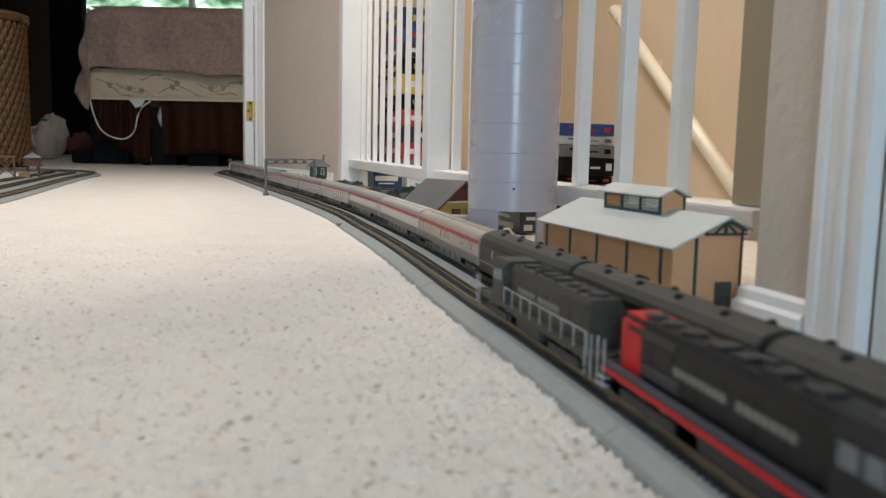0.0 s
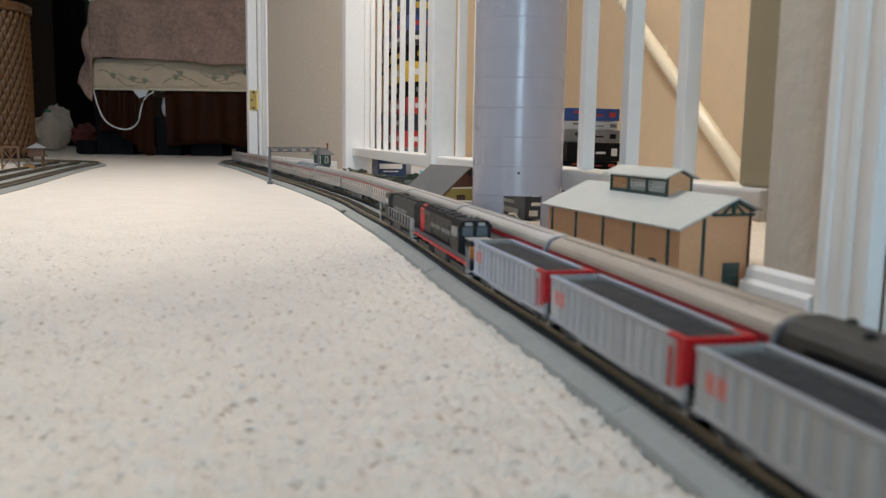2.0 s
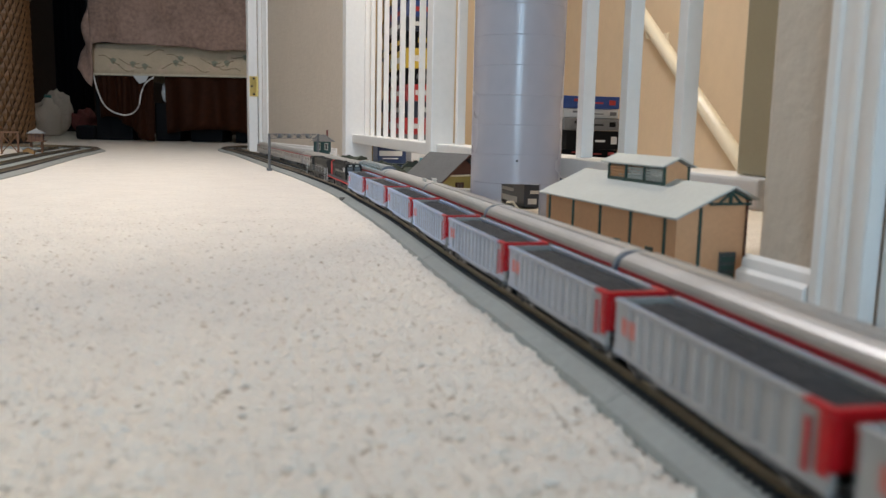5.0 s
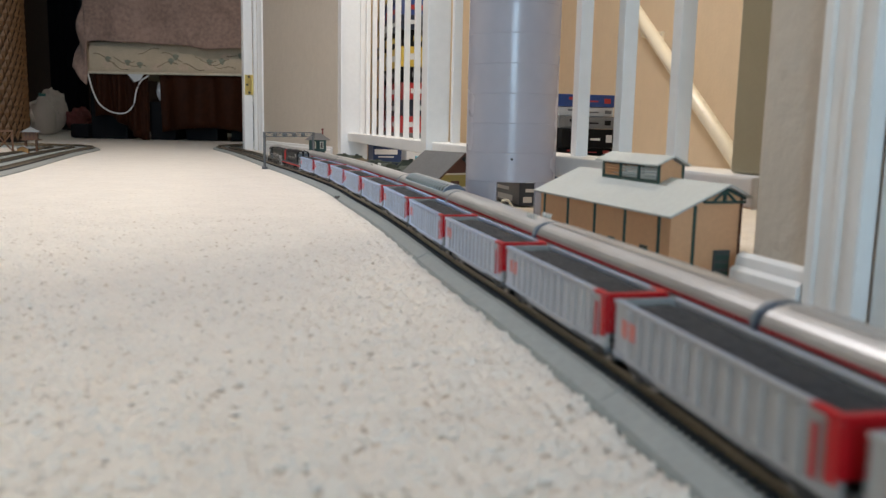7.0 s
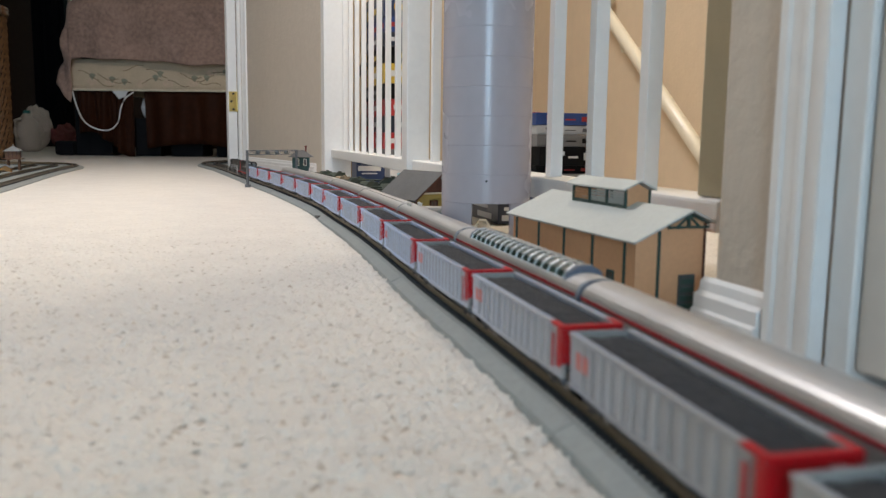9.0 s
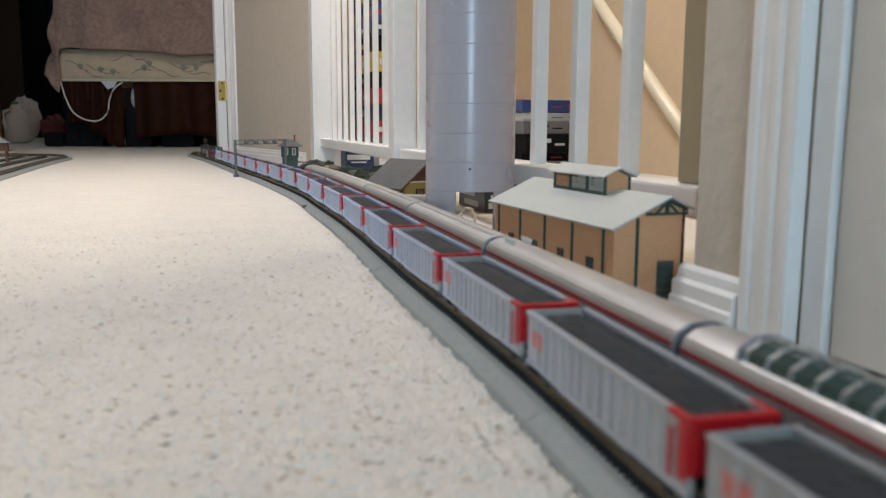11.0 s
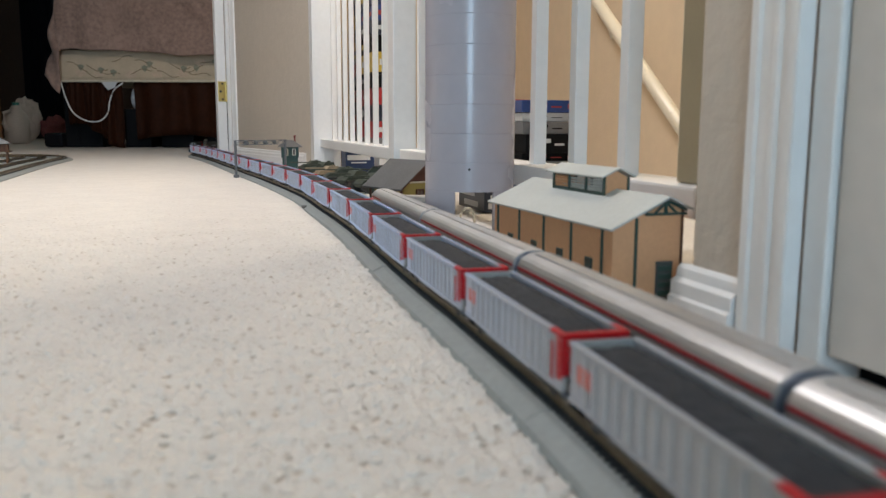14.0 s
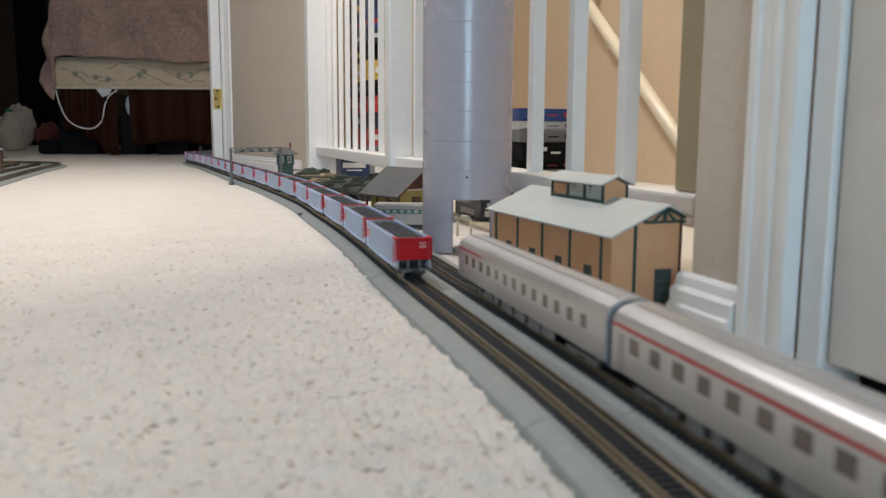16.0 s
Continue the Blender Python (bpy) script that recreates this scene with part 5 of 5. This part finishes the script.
# by the foot of the balustrade
carton("model_box", 1.60, 0.072, 0.0, 0.092, 0.09, 0.0705, 90, P_BLUE, "dark blue model box with white brand bar", [(0.004, 0.038, 0.074, 0.016), (0.004, 0.028, 0.05, 0.004)], P_WHITE)
carton("model_box", 1.62, 0.182, 0.0, 0.088, 0.10, 0.082, 90, P_WHITE, "white model box with dark brand bar", [(0.0, 0.052, 0.066, 0.014)], P_BLACK)
carton("model_box", 1.99, 0.12, 0.0, 0.13, 0.10, 0.06, 0, P_TAN, "brown kraft cardboard box", [], None)
carton("model_box", 1.99, 0.12, 0.0605, 0.12, 0.10, 0.024, 2, P_BLACK, "black model box on the brown box", [(0, 0.008, 0.1, 0.006)], P_TAN)
carton("model_box", 1.06, 0.12, 0.0, 0.2, 0.09, 0.05, 3, mat("cyan_carton", (0.15, 0.45, 0.55), 0.4), "light blue flat box", [], None)
# a dense wall of boxes standing behind the far balusters
rng = random.Random(12)
paints = [P_NAVY, P_RED, P_GREY, P_BLACK, P_BLUE, P_YEL, P_NAVY, P_BRIGHT, P_GREY, P_RED]
for col_s, off, top_z in ((1.84, 0.2, 0.60), (2.2, 0.24, 0.62), (1.12, 0.36, 0.19)):
    z = 0.0
    k = 0
    while z < top_z:
        h = rng.choice((0.045, 0.055, 0.065, 0.05))
        w = rng.uniform(0.31, 0.335)
        carton("model_box", col_s + rng.uniform(-0.008, 0.008), off + rng.uniform(-0.01, 0.01), z, w, 0.11, h, rng.uniform(-2, 2), rng.choice(paints), "model train box in a tall stack",
               [(rng.uniform(-0.06, 0.02), h * 0.35, rng.uniform(0.08, 0.16), h * 0.3), (0.11, h * 0.25, 0.04, h * 0.5)], rng.choice([P_WHITE, P_YEL, P_GREY, P_RED, P_WHITE]))
        z += h + 0.0006
        k += 1
# low stack seen between the tube and the near balusters, and through the tube's opening
z = 0.0
for h, p, bp, w in ((0.05, P_BLUE, P_WHITE, 0.28), (0.035, P_GREY, P_WHITE, 0.30), (0.014, P_BLACK, P_RED, 0.26), (0.034, P_BLACK, P_WHITE, 0.28), (0.022, P_GREY, P_BLACK, 0.27), (0.016, P_WHITE, P_GREY, 0.25), (0.022, P_BRIGHT, P_RED, 0.27)):
    carton("model_box", 0.475, 0.2, z, w, 0.11, h, rng.uniform(-3, 3), p, "flat model box in a low stack", [(-0.05, h * 0.55, 0.07, h * 0.22), (0.03, h * 0.4, 0.05, h * 0.12), (0.1, h * 0.3, 0.03, h * 0.4)], bp)
    z += h + 0.0006
carton("model_box", 0.36, 0.07, 0.0, 0.15, 0.03, 0.062, 0, P_NAVY, "navy black model box with white brand bars", [(0.02, 0.04, 0.07, 0.012), (0.03, 0.024, 0.1, 0.006), (0.0, 0.006, 0.08, 0.01)], P_WHITE)
part_loop = solid("wire_loop", bm_pipe([(0.0, 0, 0), (0.0, 0, 0.022), (0.006, 0, 0.03), (0.014, 0, 0.03), (0.02, 0, 0.022), (0.02, 0, 0)], 0.002, 8), CREAM, "small cream wire hoop on the carpet", "wire hoop", m=pose(0.025, 1.22, 0))
# ---- the far loop at the left ----
LEFT = Line(spline([(-0.86, 0.9), (-0.985, 1.55), (-1.10, 2.0), (-1.24, 2.45), (-1.405, 2.98), (-1.505, 3.34), (-1.565, 3.58), (-1.68, 3.75), (-1.9, 3.82), (-2.6, 3.82)]))
for n, off in enumerate((-0.045, -0.125, -0.21)):
    line = LEFT.shifted(off)
    rb = thing("roadbed", pose(0, 0, 0), "grey moulded roadbed of the far loop", "track bed", kind="structure")
    part("roadbed_section", sweep(line, 0.1, line.s[-1] - 0.1, [(-0.035, -0.003), (-0.0335, 0.0012), (-0.021, 0.0062), (0.021, 0.0062), (0.0335, 0.0012), (0.035, -0.003)], 0.04), ROADBED, rb)
    tr = thing("railway_track", pose(0, 0, 0), "model railway track of the far loop", "track", "model railway tracks", "structure")
    part("tie_band", sweep(line, 0.1, line.s[-1] - 0.1, [(-0.0145, 0.0058), (-0.0145, 0.0085), (0.0145, 0.0085), (0.0145, 0.0058)], 0.04), TIE, tr)
    for o in (-0.0086, 0.0086):
        part("rail", sweep(line, 0.1, line.s[-1] - 0.1, [(o - 0.0006, 0.0082), (o - 0.0006, RAIL_TOP), (o + 0.0006, RAIL_TOP), (o + 0.0006, 0.0082)], 0.04), RAIL, tr)
RUST = mat("rust_brown_plastic", (0.12, 0.055, 0.024), 0.6, vary=0.2, scale=60)
c = thing("coaling_tower", pose(-1.655, 3.12, 0, 0, 0, 20) @ Matrix.Scale(0.72, 4), "small brown timber coaling tower with grey roof", "model building")
for x in (-0.026, 0.026):
    for y in (-0.022, 0.022):
        part("leg", bm_box(x - 0.004, x + 0.004, y - 0.004, y + 0.004, -0.002, 0.07), RUST, c)
part("bin", bm_box(-0.034, 0.034, -0.03, 0.03, 0.068, 0.105, 0.001), BROWNTRIM, c)
for k in range(4):
    part("board", bm_box(-0.035 + 0.0185 * k, -0.022 + 0.0185 * k, -0.032, -0.03, 0.07, 0.104), RUST, c)
part("deck", bm_box(-0.046, 0.046, -0.04, 0.04, 0.063, 0.068), RUST, c)
bm = bmesh.new()
bmesh.ops.create_cone(bm, cap_ends=True, segments=4, radius1=0.064, radius2=0.008, depth=0.024)
bm.transform(Matrix.Translation((0, 0, 0.117)) @ Matrix.Rotation(radians(45), 4, "Z"))
part("roof", bm, mat("pale_slate", (0.2, 0.21, 0.22), 0.6), c)
part("finial", bm_cyl(0.004, 0.002, 0.127, 0.138, 8), MATS["pale_slate"], c)
c = thing("trestle", pose(-1.715, 3.05, 0, 0, 0, 20) @ Matrix.Scale(0.8, 4), "brown timber trestle bent", "trestle")
for x in (-0.04, 0.03):
    part("post", bm_box(x - 0.004, x + 0.004, -0.004, 0.004, -0.002, 0.1), RUST, c)
part("cap", bm_box(-0.046, 0.036, -0.006, 0.006, 0.095, 0.104), RUST, c)
part("brace", join(bm_pipe([(-0.04, 0, 0.005), (0.03, 0, 0.09)], 0.003, 6), bm_pipe([(-0.04, 0, 0.09), (0.03, 0, 0.005)], 0.003, 6)), RUST, c)
c = thing("freight_shed", pose(-1.612, 2.98, 0, 0, 0, 15) @ Matrix.Scale(0.6, 4), "small ochre model shed beside the loop", "model building")
part("wall", bm_prism([(-0.03, -0.002), (-0.03, 0.03), (0, 0.045), (0.03, 0.03), (0.03, -0.002)], -0.02, 0.02), mat("ochre_shed_wall", (0.28, 0.15, 0.045), 0.6), c)
part("roof", bm_prism([(-0.036, 0.029), (0, 0.047), (0.036, 0.029), (0.036, 0.032), (0, 0.05), (-0.036, 0.032)], -0.024, 0.024), MATS["pale_slate"], c)
c = thing("tank_wagon", pose(-1.615, 2.74, 0, 0, 0, 110), "white model tank wagon with yellow ends", "model wagon")
part("tank", bm_cyl(0.018, 0.018, -0.035, 0.035, 18, Matrix.Translation((0, 0, 0.034)) @ Matrix.Rotation(radians(90), 4, "Y")), PLASTIC, c)
part("end_band", bm_cyl(0.0186, 0.0186, 0.02, 0.03, 18, Matrix.Translation((0, 0, 0.034)) @ Matrix.Rotation(radians(90), 4, "Y")), P_YEL, c, "yellow end band")
part("underframe", bm_box(-0.04, 0.04, -0.012, 0.012, 0.004, 0.017), TRUCK, c)

# ---- bedroom ----
solid("wall_left", bm_box(-2.95, -2.85, -5.4, 3.6, -0.01, 2.44), WALL, "beige hallway wall", "wall", kind="structure")
solid("wall_back", join(bm_box(-2.95, -0.76, -5.4, -5.3, -0.01, 2.44), bm_box(0.44, 2.9, -5.4, -5.3, -0.01, 2.44), bm_box(-0.76, 0.44, -5.4, -5.3, 2.13, 2.44)), WALL, "beige wall round the glazed door", "wall", kind="structure")
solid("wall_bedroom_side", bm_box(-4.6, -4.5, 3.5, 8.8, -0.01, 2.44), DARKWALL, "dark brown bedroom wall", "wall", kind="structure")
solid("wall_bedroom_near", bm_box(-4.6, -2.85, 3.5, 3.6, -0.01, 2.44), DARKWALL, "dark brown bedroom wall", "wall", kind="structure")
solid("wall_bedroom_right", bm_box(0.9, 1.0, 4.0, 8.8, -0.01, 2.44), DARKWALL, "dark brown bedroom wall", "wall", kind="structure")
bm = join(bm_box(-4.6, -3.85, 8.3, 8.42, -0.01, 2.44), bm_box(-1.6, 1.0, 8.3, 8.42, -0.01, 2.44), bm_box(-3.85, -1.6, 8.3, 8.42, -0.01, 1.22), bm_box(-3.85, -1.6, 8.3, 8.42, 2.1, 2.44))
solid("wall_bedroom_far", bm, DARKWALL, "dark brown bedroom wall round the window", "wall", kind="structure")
win = thing("window_1", pose(-2.725, 8.34, 1.22), "bright bedroom window with white sashes", "window", kind="structure")
part("window_frame", join(bm_box(-1.12, 1.12, -0.04, 0.04, 0.0, 0.03), bm_box(-1.12, 1.12, -0.04, 0.04, 0.83, 0.88), bm_box(-1.12, -1.07, -0.04, 0.04, 0.03, 0.83), bm_box(1.07, 1.12, -0.04, 0.04, 0.03, 0.83), bm_box(-0.025, 0.025, -0.03, 0.03, 0.03, 0.83)), WHITE, win)
# leafy garden beyond the window: a plain glowing backdrop
def foliage_glow():
    m = glow("sunlit_foliage", (0.25, 0.5, 0.18), 1.6)
    nt = m.node_tree
    n = nt.nodes.new("ShaderNodeTexNoise")
    n.inputs["Scale"].default_value, n.inputs["Detail"].default_value = 22, 6
    r = nt.nodes.new("ShaderNodeValToRGB")
    e = r.color_ramp.elements
    e[0].position, e[0].color = 0.38, (0.03, 0.09, 0.04, 1)
    e[1].position, e[1].color = 0.62, (0.75, 0.95, 0.8, 1)
    k = e.new(0.5)
    k.color = (0.2, 0.36, 0.22, 1)
    nt.links.new(n.outputs[0], r.inputs[0])
    b = nt.nodes["Principled BSDF"]
    nt.links.new(r.outputs[0], b.inputs["Base Color"])
    nt.links.new(r.outputs[0], b.inputs["Emission Color"])
    return m


solid("backdrop", bm_box(-6, 1, 10.5, 10.52, 0.2, 3.5), foliage_glow(), "sunlit green garden beyond the window", "backdrop", kind="structure")

def crumple(w, h, d, seed):
    bm = bmesh.new()
    bmesh.ops.create_icosphere(bm, subdivisions=4, radius=1)
    for v in bm.verts:
        n = noise.noise(v.co * 2.3 + Vector((seed, 0, 0))) * 0.3 + noise.noise(v.co * 6) * 0.12
        v.co = Vector((v.co.x * w, v.co.y * d, (v.co.z + 1) * h / 2)) * (1 + n * 0.6)
        v.co.z = max(0, v.co.z)
    return bm


# bed
bed = thing("bed", pose(-1.70, 5.2, 0, 0, 0, -2.5), "bed with cream floral base and dark brown satin skirt", "bed")
part("box_spring", bm_box(-0.70, 0.85, 0.0, 1.95, 0.405, 0.60, 0.03), TICKING, bed, smooth=False)
part("piping", bm_pipe([(-0.69, -0.004, 0.408), (0.85, -0.004, 0.408)], 0.007, 8), CREAM, bed)
part("mattress", bm_box(-0.69, 0.85, 0.02, 1.95, 0.60, 0.93, 0.06), BLACK, bed, "dark mattress")
rngb = random.Random(5)
LEAF = mat("grey_green_print", (0.27, 0.27, 0.20), 0.8)
STEM = mat("dark_stem_print", (0.22, 0.16, 0.10), 0.8)
BLOOM = mat("pale_peach_print", (0.60, 0.46, 0.34), 0.8)
prints = {"leaf": [], "stem": [], "bloom": []}
for k in range(19):
    x, z = -0.64 + 0.078 * k + rngb.uniform(-0.03, 0.03), rngb.uniform(0.445, 0.55)
    up = rngb.choice((-1, 1)) * rngb.uniform(0.1, 0.4)
    pts = [(x + 0.022 * i, -0.0015, min(0.575, max(0.43, z + 0.022 * i * up + 0.012 * math.sin(i * 0.9 + k)))) for i in range(7)]
    prints["stem"].append(bm_pipe(pts, 0.0022, 5))
    lx, lz = pts[4][0], pts[4][2]
    if k % 3 != 1:
        prints["leaf"].append(bm_prism([(lx - 0.02, lz + 0.016), (lx, lz + 0.024), (lx + 0.022, lz + 0.014), (lx + 0.012, lz - 0.004), (lx + 0.002, lz - 0.018), (lx - 0.012, lz - 0.004)], -0.0025, 0.002))
    if k % 2:
        prints["bloom"].append(bm_prism([(x + (0.030 + 0.008 * (a % 2)) * math.cos(a * 0.628), z - 0.012 + (0.02 + 0.006 * (a % 2)) * math.sin(a * 0.628)) for a in range(10)], -0.0012, 0.002))
for nm, mt in (("leaf", LEAF), ("stem", STEM), ("bloom", BLOOM)):
    for b in prints[nm]:
        part("printed_" + nm, b, mt, bed)


def sheet(name, f, nu, nv, material, parent, label="", th=0.006):
    """A draped cloth: f(u, v) gives its points."""
    bm = bmesh.new()
    g = [[bm.verts.new(f(i / nu, j / nv)) for j in range(nv + 1)] for i in range(nu + 1)]
    for i in range(nu):
        for j in range(nv):
            bm.faces.new((g[i][j], g[i + 1][j], g[i + 1][j + 1], g[i][j + 1]))
    bmesh.ops.recalc_face_normals(bm, faces=bm.faces[:])
    bmesh.ops.solidify(bm, geom=bm.faces[:], thickness=th)
    return part(name, bm, material, parent, label, smooth=True)


def skirt_at(x0, x1, lift):
    def f(u, v):
        x = x0 + (x1 - x0) * u
        z = 0.41 - v * (0.39 - lift * (1 - u) - 0.04 * math.sin(u * 5))
        return (x, 0.02 + 0.022 * math.sin(u * 21 + 1) * (0.3 + v) + 0.012 * math.sin(u * 47), z)
    return f


sheet("skirt", skirt_at(-0.66, -0.30, 0.12), 40, 8, SKIRT, bed, "dark brown satin bed skirt")
sheet("skirt", skirt_at(-0.23, 0.86, 0.03), 90, 8, SKIRT, bed, "dark brown satin bed skirt")
blanket = thing("blanket", pose(-1.70, 5.2, 0, 0, 0, -2.5), "taupe fleece blanket draped over the bed", "blanket")


def front(u, v):
    x = -0.66 + 1.52 * u
    hem = 0.60 - 0.035 * math.sin(u * 3.0) - 0.05 * max(0, u - 0.45)
    rnd = 0.05 * max(0, 1 - v * 6) ** 2
    z = 0.965 + (hem - 0.965) * v - 0.02 * max(0, 1 - u * 14) ** 2
    fold = 0.010 * math.exp(-((u - 0.55 - 0.35 * (v - 0.5)) * 14) ** 2) + 0.006 * math.sin(u * 11 + 2 * v) * v
    for u0, lean, size in ((0.12, 0.05, 0.016), (0.62, 0.3, 0.024), (0.70, 0.36, 0.016), (0.33, -0.12, 0.012), (0.88, 0.2, 0.014)):
        fold += size * math.exp(-((u - u0 - lean * (v - 0.5)) * 26) ** 2) * math.sin(math.pi * min(1, v * 1.1)) ** 0.5
    wr = 0.042 * noise.noise(Vector((x * 3.1 + z * 2.5, z * 3.0 - x, 1.5))) + 0.016 * noise.noise(Vector((x * 9, z * 7, 4.2)))
    return (x, -0.05 + rnd - fold - 0.03 * v * math.sin(math.pi * u) + wr, z + 0.02 * noise.noise(Vector((x * 4, 0.3, 7.1))) * (0.4 + v))


def side(u, v):
    # the corner that hangs at the foot
    a = u * 1.0
    x = -0.65 - 0.10 * v - 0.03 * math.sin(a * 3) - 0.03 * a
    y = -0.03 + 0.55 * a * a + 0.02 * math.sin(v * 9 + a * 5)
    z = 0.955 + (0.33 + 0.25 * a - 0.955) * v
    wr = 0.03 * noise.noise(Vector((a * 4, v * 3, 2.0)))
    return (x + 0.10 * (1 - a) ** 3 * v + wr, y - 0.05 * (1 - a) * v + wr, z + 0.03 * math.sin(a * 6) * v)


def top(u, v):
    x = -0.66 + 1.52 * u
    return (x, 0.015 + 1.9 * v, 0.972 + 0.012 * math.sin(u * 9 + v * 4) * (0.2 + v))


sheet("front_drape", front, 110, 30, BLANKET, blanket)
sheet("side_drape", side, 24, 24, BLANKET, blanket)
sheet("top_drape", top, 30, 20, BLANKET, blanket)
loop = [(-0.66 + 0.0, -0.03, 0.40), (-0.63, -0.04, 0.30), (-0.58, -0.05, 0.21), (-0.5, -0.05, 0.165), (-0.42, -0.05, 0.165), (-0.37, -0.05, 0.21), (-0.35, -0.045, 0.30), (-0.32, -0.04, 0.36), (-0.27, -0.035, 0.395)]
smooth_loop = [tuple(v) for v in spline(loop, 0.02)]
solid("power_cable", bm_pipe(smooth_loop, 0.0045, 8), CABLEW, "white cable hanging in a loop from the bed", "cable", m=pose(-1.70, 5.2, 0, 0, 0, -2.5), smooth=True)
for x, w, h, d in ((-2.36, 0.1, 0.3, 0.3), (-2.25, 0.14, 0.16, 0.2), (-1.95, 0.16, 0.24, 0.3), (-1.7, 0.2, 0.12, 0.3), (-1.4, 0.22, 0.14, 0.3), (-1.15, 0.2, 0.13, 0.3)):
    solid("storage_box", bm_box(-w / 2, w / 2, 0, d, 0, h, 0.006), P_BLACK, "dark box stored under the bed", "box", "boxes under the bed", m=pose(x, 5.33, 0, 0, 0, 4))
solid("paper_bag", crumple(0.03, 0.13, 0.04, 5), P_WHITE, "crumpled white paper bag on a box under the bed", "paper bag", m=pose(-1.965, 5.37, 0.24))
solid("care_tag", bm_prism([(-0.05, 0.0), (0.05, 0.0), (0.03, -0.035), (-0.01, -0.05)], -0.001, 0.001), P_WHITE, "white cloth tag sewn to the bed base", "tag", m=pose(-2.06, 5.19, 0.402))
solid("shoe_bag", bm_box(-0.06, 0.06, 0, 0.12, 0, 0.09, 0.02), BLACK, "black cloth bag beside the bed", "bag", m=pose(-2.47, 5.28, 0))

# bedside: jug, bag and curtain
JUG = mat("cream_jug_plastic", (0.66, 0.60, 0.54), 0.45, vary=0.06, scale=12)
c = thing("water_jug", pose(-3.16, 6.2, 0, 0, 0, 15), "milky white plastic jug with handle", "jug")
part("body", bm_lathe([(0.06, 0), (0.085, 0.01), (0.088, 0.15), (0.075, 0.21), (0.035, 0.25), (0.03, 0.275), (0.02, 0.28)], 28), JUG, c, smooth=True)
part("handle", bm_pipe([(-0.03, -0.06, 0.235), (-0.06, -0.09, 0.225), (-0.065, -0.1, 0.15), (-0.05, -0.09, 0.09)], 0.014, 8), JUG, c, smooth=True)
part("cap", bm_cyl(0.024, 0.024, 0.275, 0.3, 18), mat("teal_cap", (0.06, 0.25, 0.22), 0.4), c, "teal cap")


solid("plastic_bag", crumple(0.12, 0.33, 0.1, 3), JUG, "crumpled clear plastic bag on the carpet", "plastic bag", m=pose(-3.25, 6.5, 0), smooth=False)
solid("folded_cloth", crumple(0.10, 0.2, 0.1, 8), mat("dusky_red_cloth", (0.20, 0.06, 0.06), 0.9), "dusky red cloth bundle", "cloth", m=pose(-3.02, 6.5, 0))
cu = thing("curtain", pose(-3.95, 8.15, 0), "dark navy curtain hanging in folds", "curtain")
sheet("cloth", lambda u, v: (0.34 * u - 0.1, 0.05 * math.sin(u * 26) + 0.02 * math.sin(u * 57), 2.2 - 2.17 * v), 70, 6, BLACK, cu, th=0.004)
solid("window_shelf", join(bm_box(-0.9, 0.9, -0.1, 0.1, 0.0, 0.03), *[bm_box(-0.6 + 0.1 * k, -0.59 + 0.1 * k, -0.09, -0.08, 0.03, 0.12) for k in range(8)], bm_box(-0.62, 0.15, -0.09, -0.08, 0.12, 0.135)), mat("pale_wood_rack", (0.45, 0.36, 0.28), 0.6), "pale slatted rack on the window ledge", "rack", m=pose(-2.5, 8.199, 1.22))

# wicker hamper
c = thing("wicker_hamper", pose(-2.555, 4.28, 0), "tall brown woven wicker hamper with cane rim", "hamper")
HR = 0.255
part("wall", bm_lathe([(HR - 0.012, 0), (HR - 0.006, 0.02), (HR - 0.004, 0.4), (HR - 0.006, 0.74)], 48), WICKERDK, c)
verts, faces = [], []
rows, cols = 19, 40
for i in range(rows):
    for j in range(cols):
        a = 2 * math.pi * (j + 0.5 * (i % 2)) / cols
        z = 0.025 + 0.0375 * i
        ha, hz_ = 2 * math.pi / cols * 0.52, 0.034
        k = len(verts)
        lift = HR + 0.008
        for da, dz, r in ((0, -hz_, HR - 0.004), (ha, 0, HR - 0.003), (0, hz_, HR + 0.004), (-ha, 0, HR - 0.003), (0, 0.004, lift)):
            verts.append((r * math.cos(a + da), r * math.sin(a + da), z + dz + 0.01))
        faces += [(k, k + 1, k + 4), (k + 1, k + 2, k + 4), (k + 2, k + 3, k + 4), (k + 3, k, k + 4)]
me = bpy.data.meshes.new("weave")
me.from_pydata(verts, [], faces)
me.materials.append(WICKER)
w = part("weave", me, None, c)
w["kind"] = "stuff"
for z in (0.745, 0.765):
    part("rim", bm_pipe([((HR + 0.004) * math.cos(2 * math.pi * k / 40), (HR + 0.004) * math.sin(2 * math.pi * k / 40), z) for k in range(41)], 0.014, 8), RIM, c, smooth=True)
part("lid", bm_lathe([(HR - 0.02, 0.755), (HR - 0.01, 0.775), (0.12, 0.79), (0.01, 0.795)], 40), RIM, c)
# brass hinge on the bedroom door jamb
hg = thing("door_hinge", by_far(FL), "brass butt hinge with dark screws on the jamb", "hinge")
part("leaf", bm_box(-0.0535, -0.02, 0.1165, 0.1188, 0.252, 0.343, 0.0008), BRASS, hg)
part("knuckle", bm_cyl(0.0045, 0.0045, 0.252, 0.343, 12, Matrix.Translation((-0.018, 0.1165, 0))), BRASS, hg)
for x, z in ((-0.034, 0.333), (-0.043, 0.298), (-0.034, 0.262)):
    part("screw", bm_cyl(0.0055, 0.005, -0.001, 0.001, 12, Matrix.Translation((x, 0.1163, z)) @ Matrix.Rotation(radians(90), 4, "X")), TRUCK, hg)


motions()
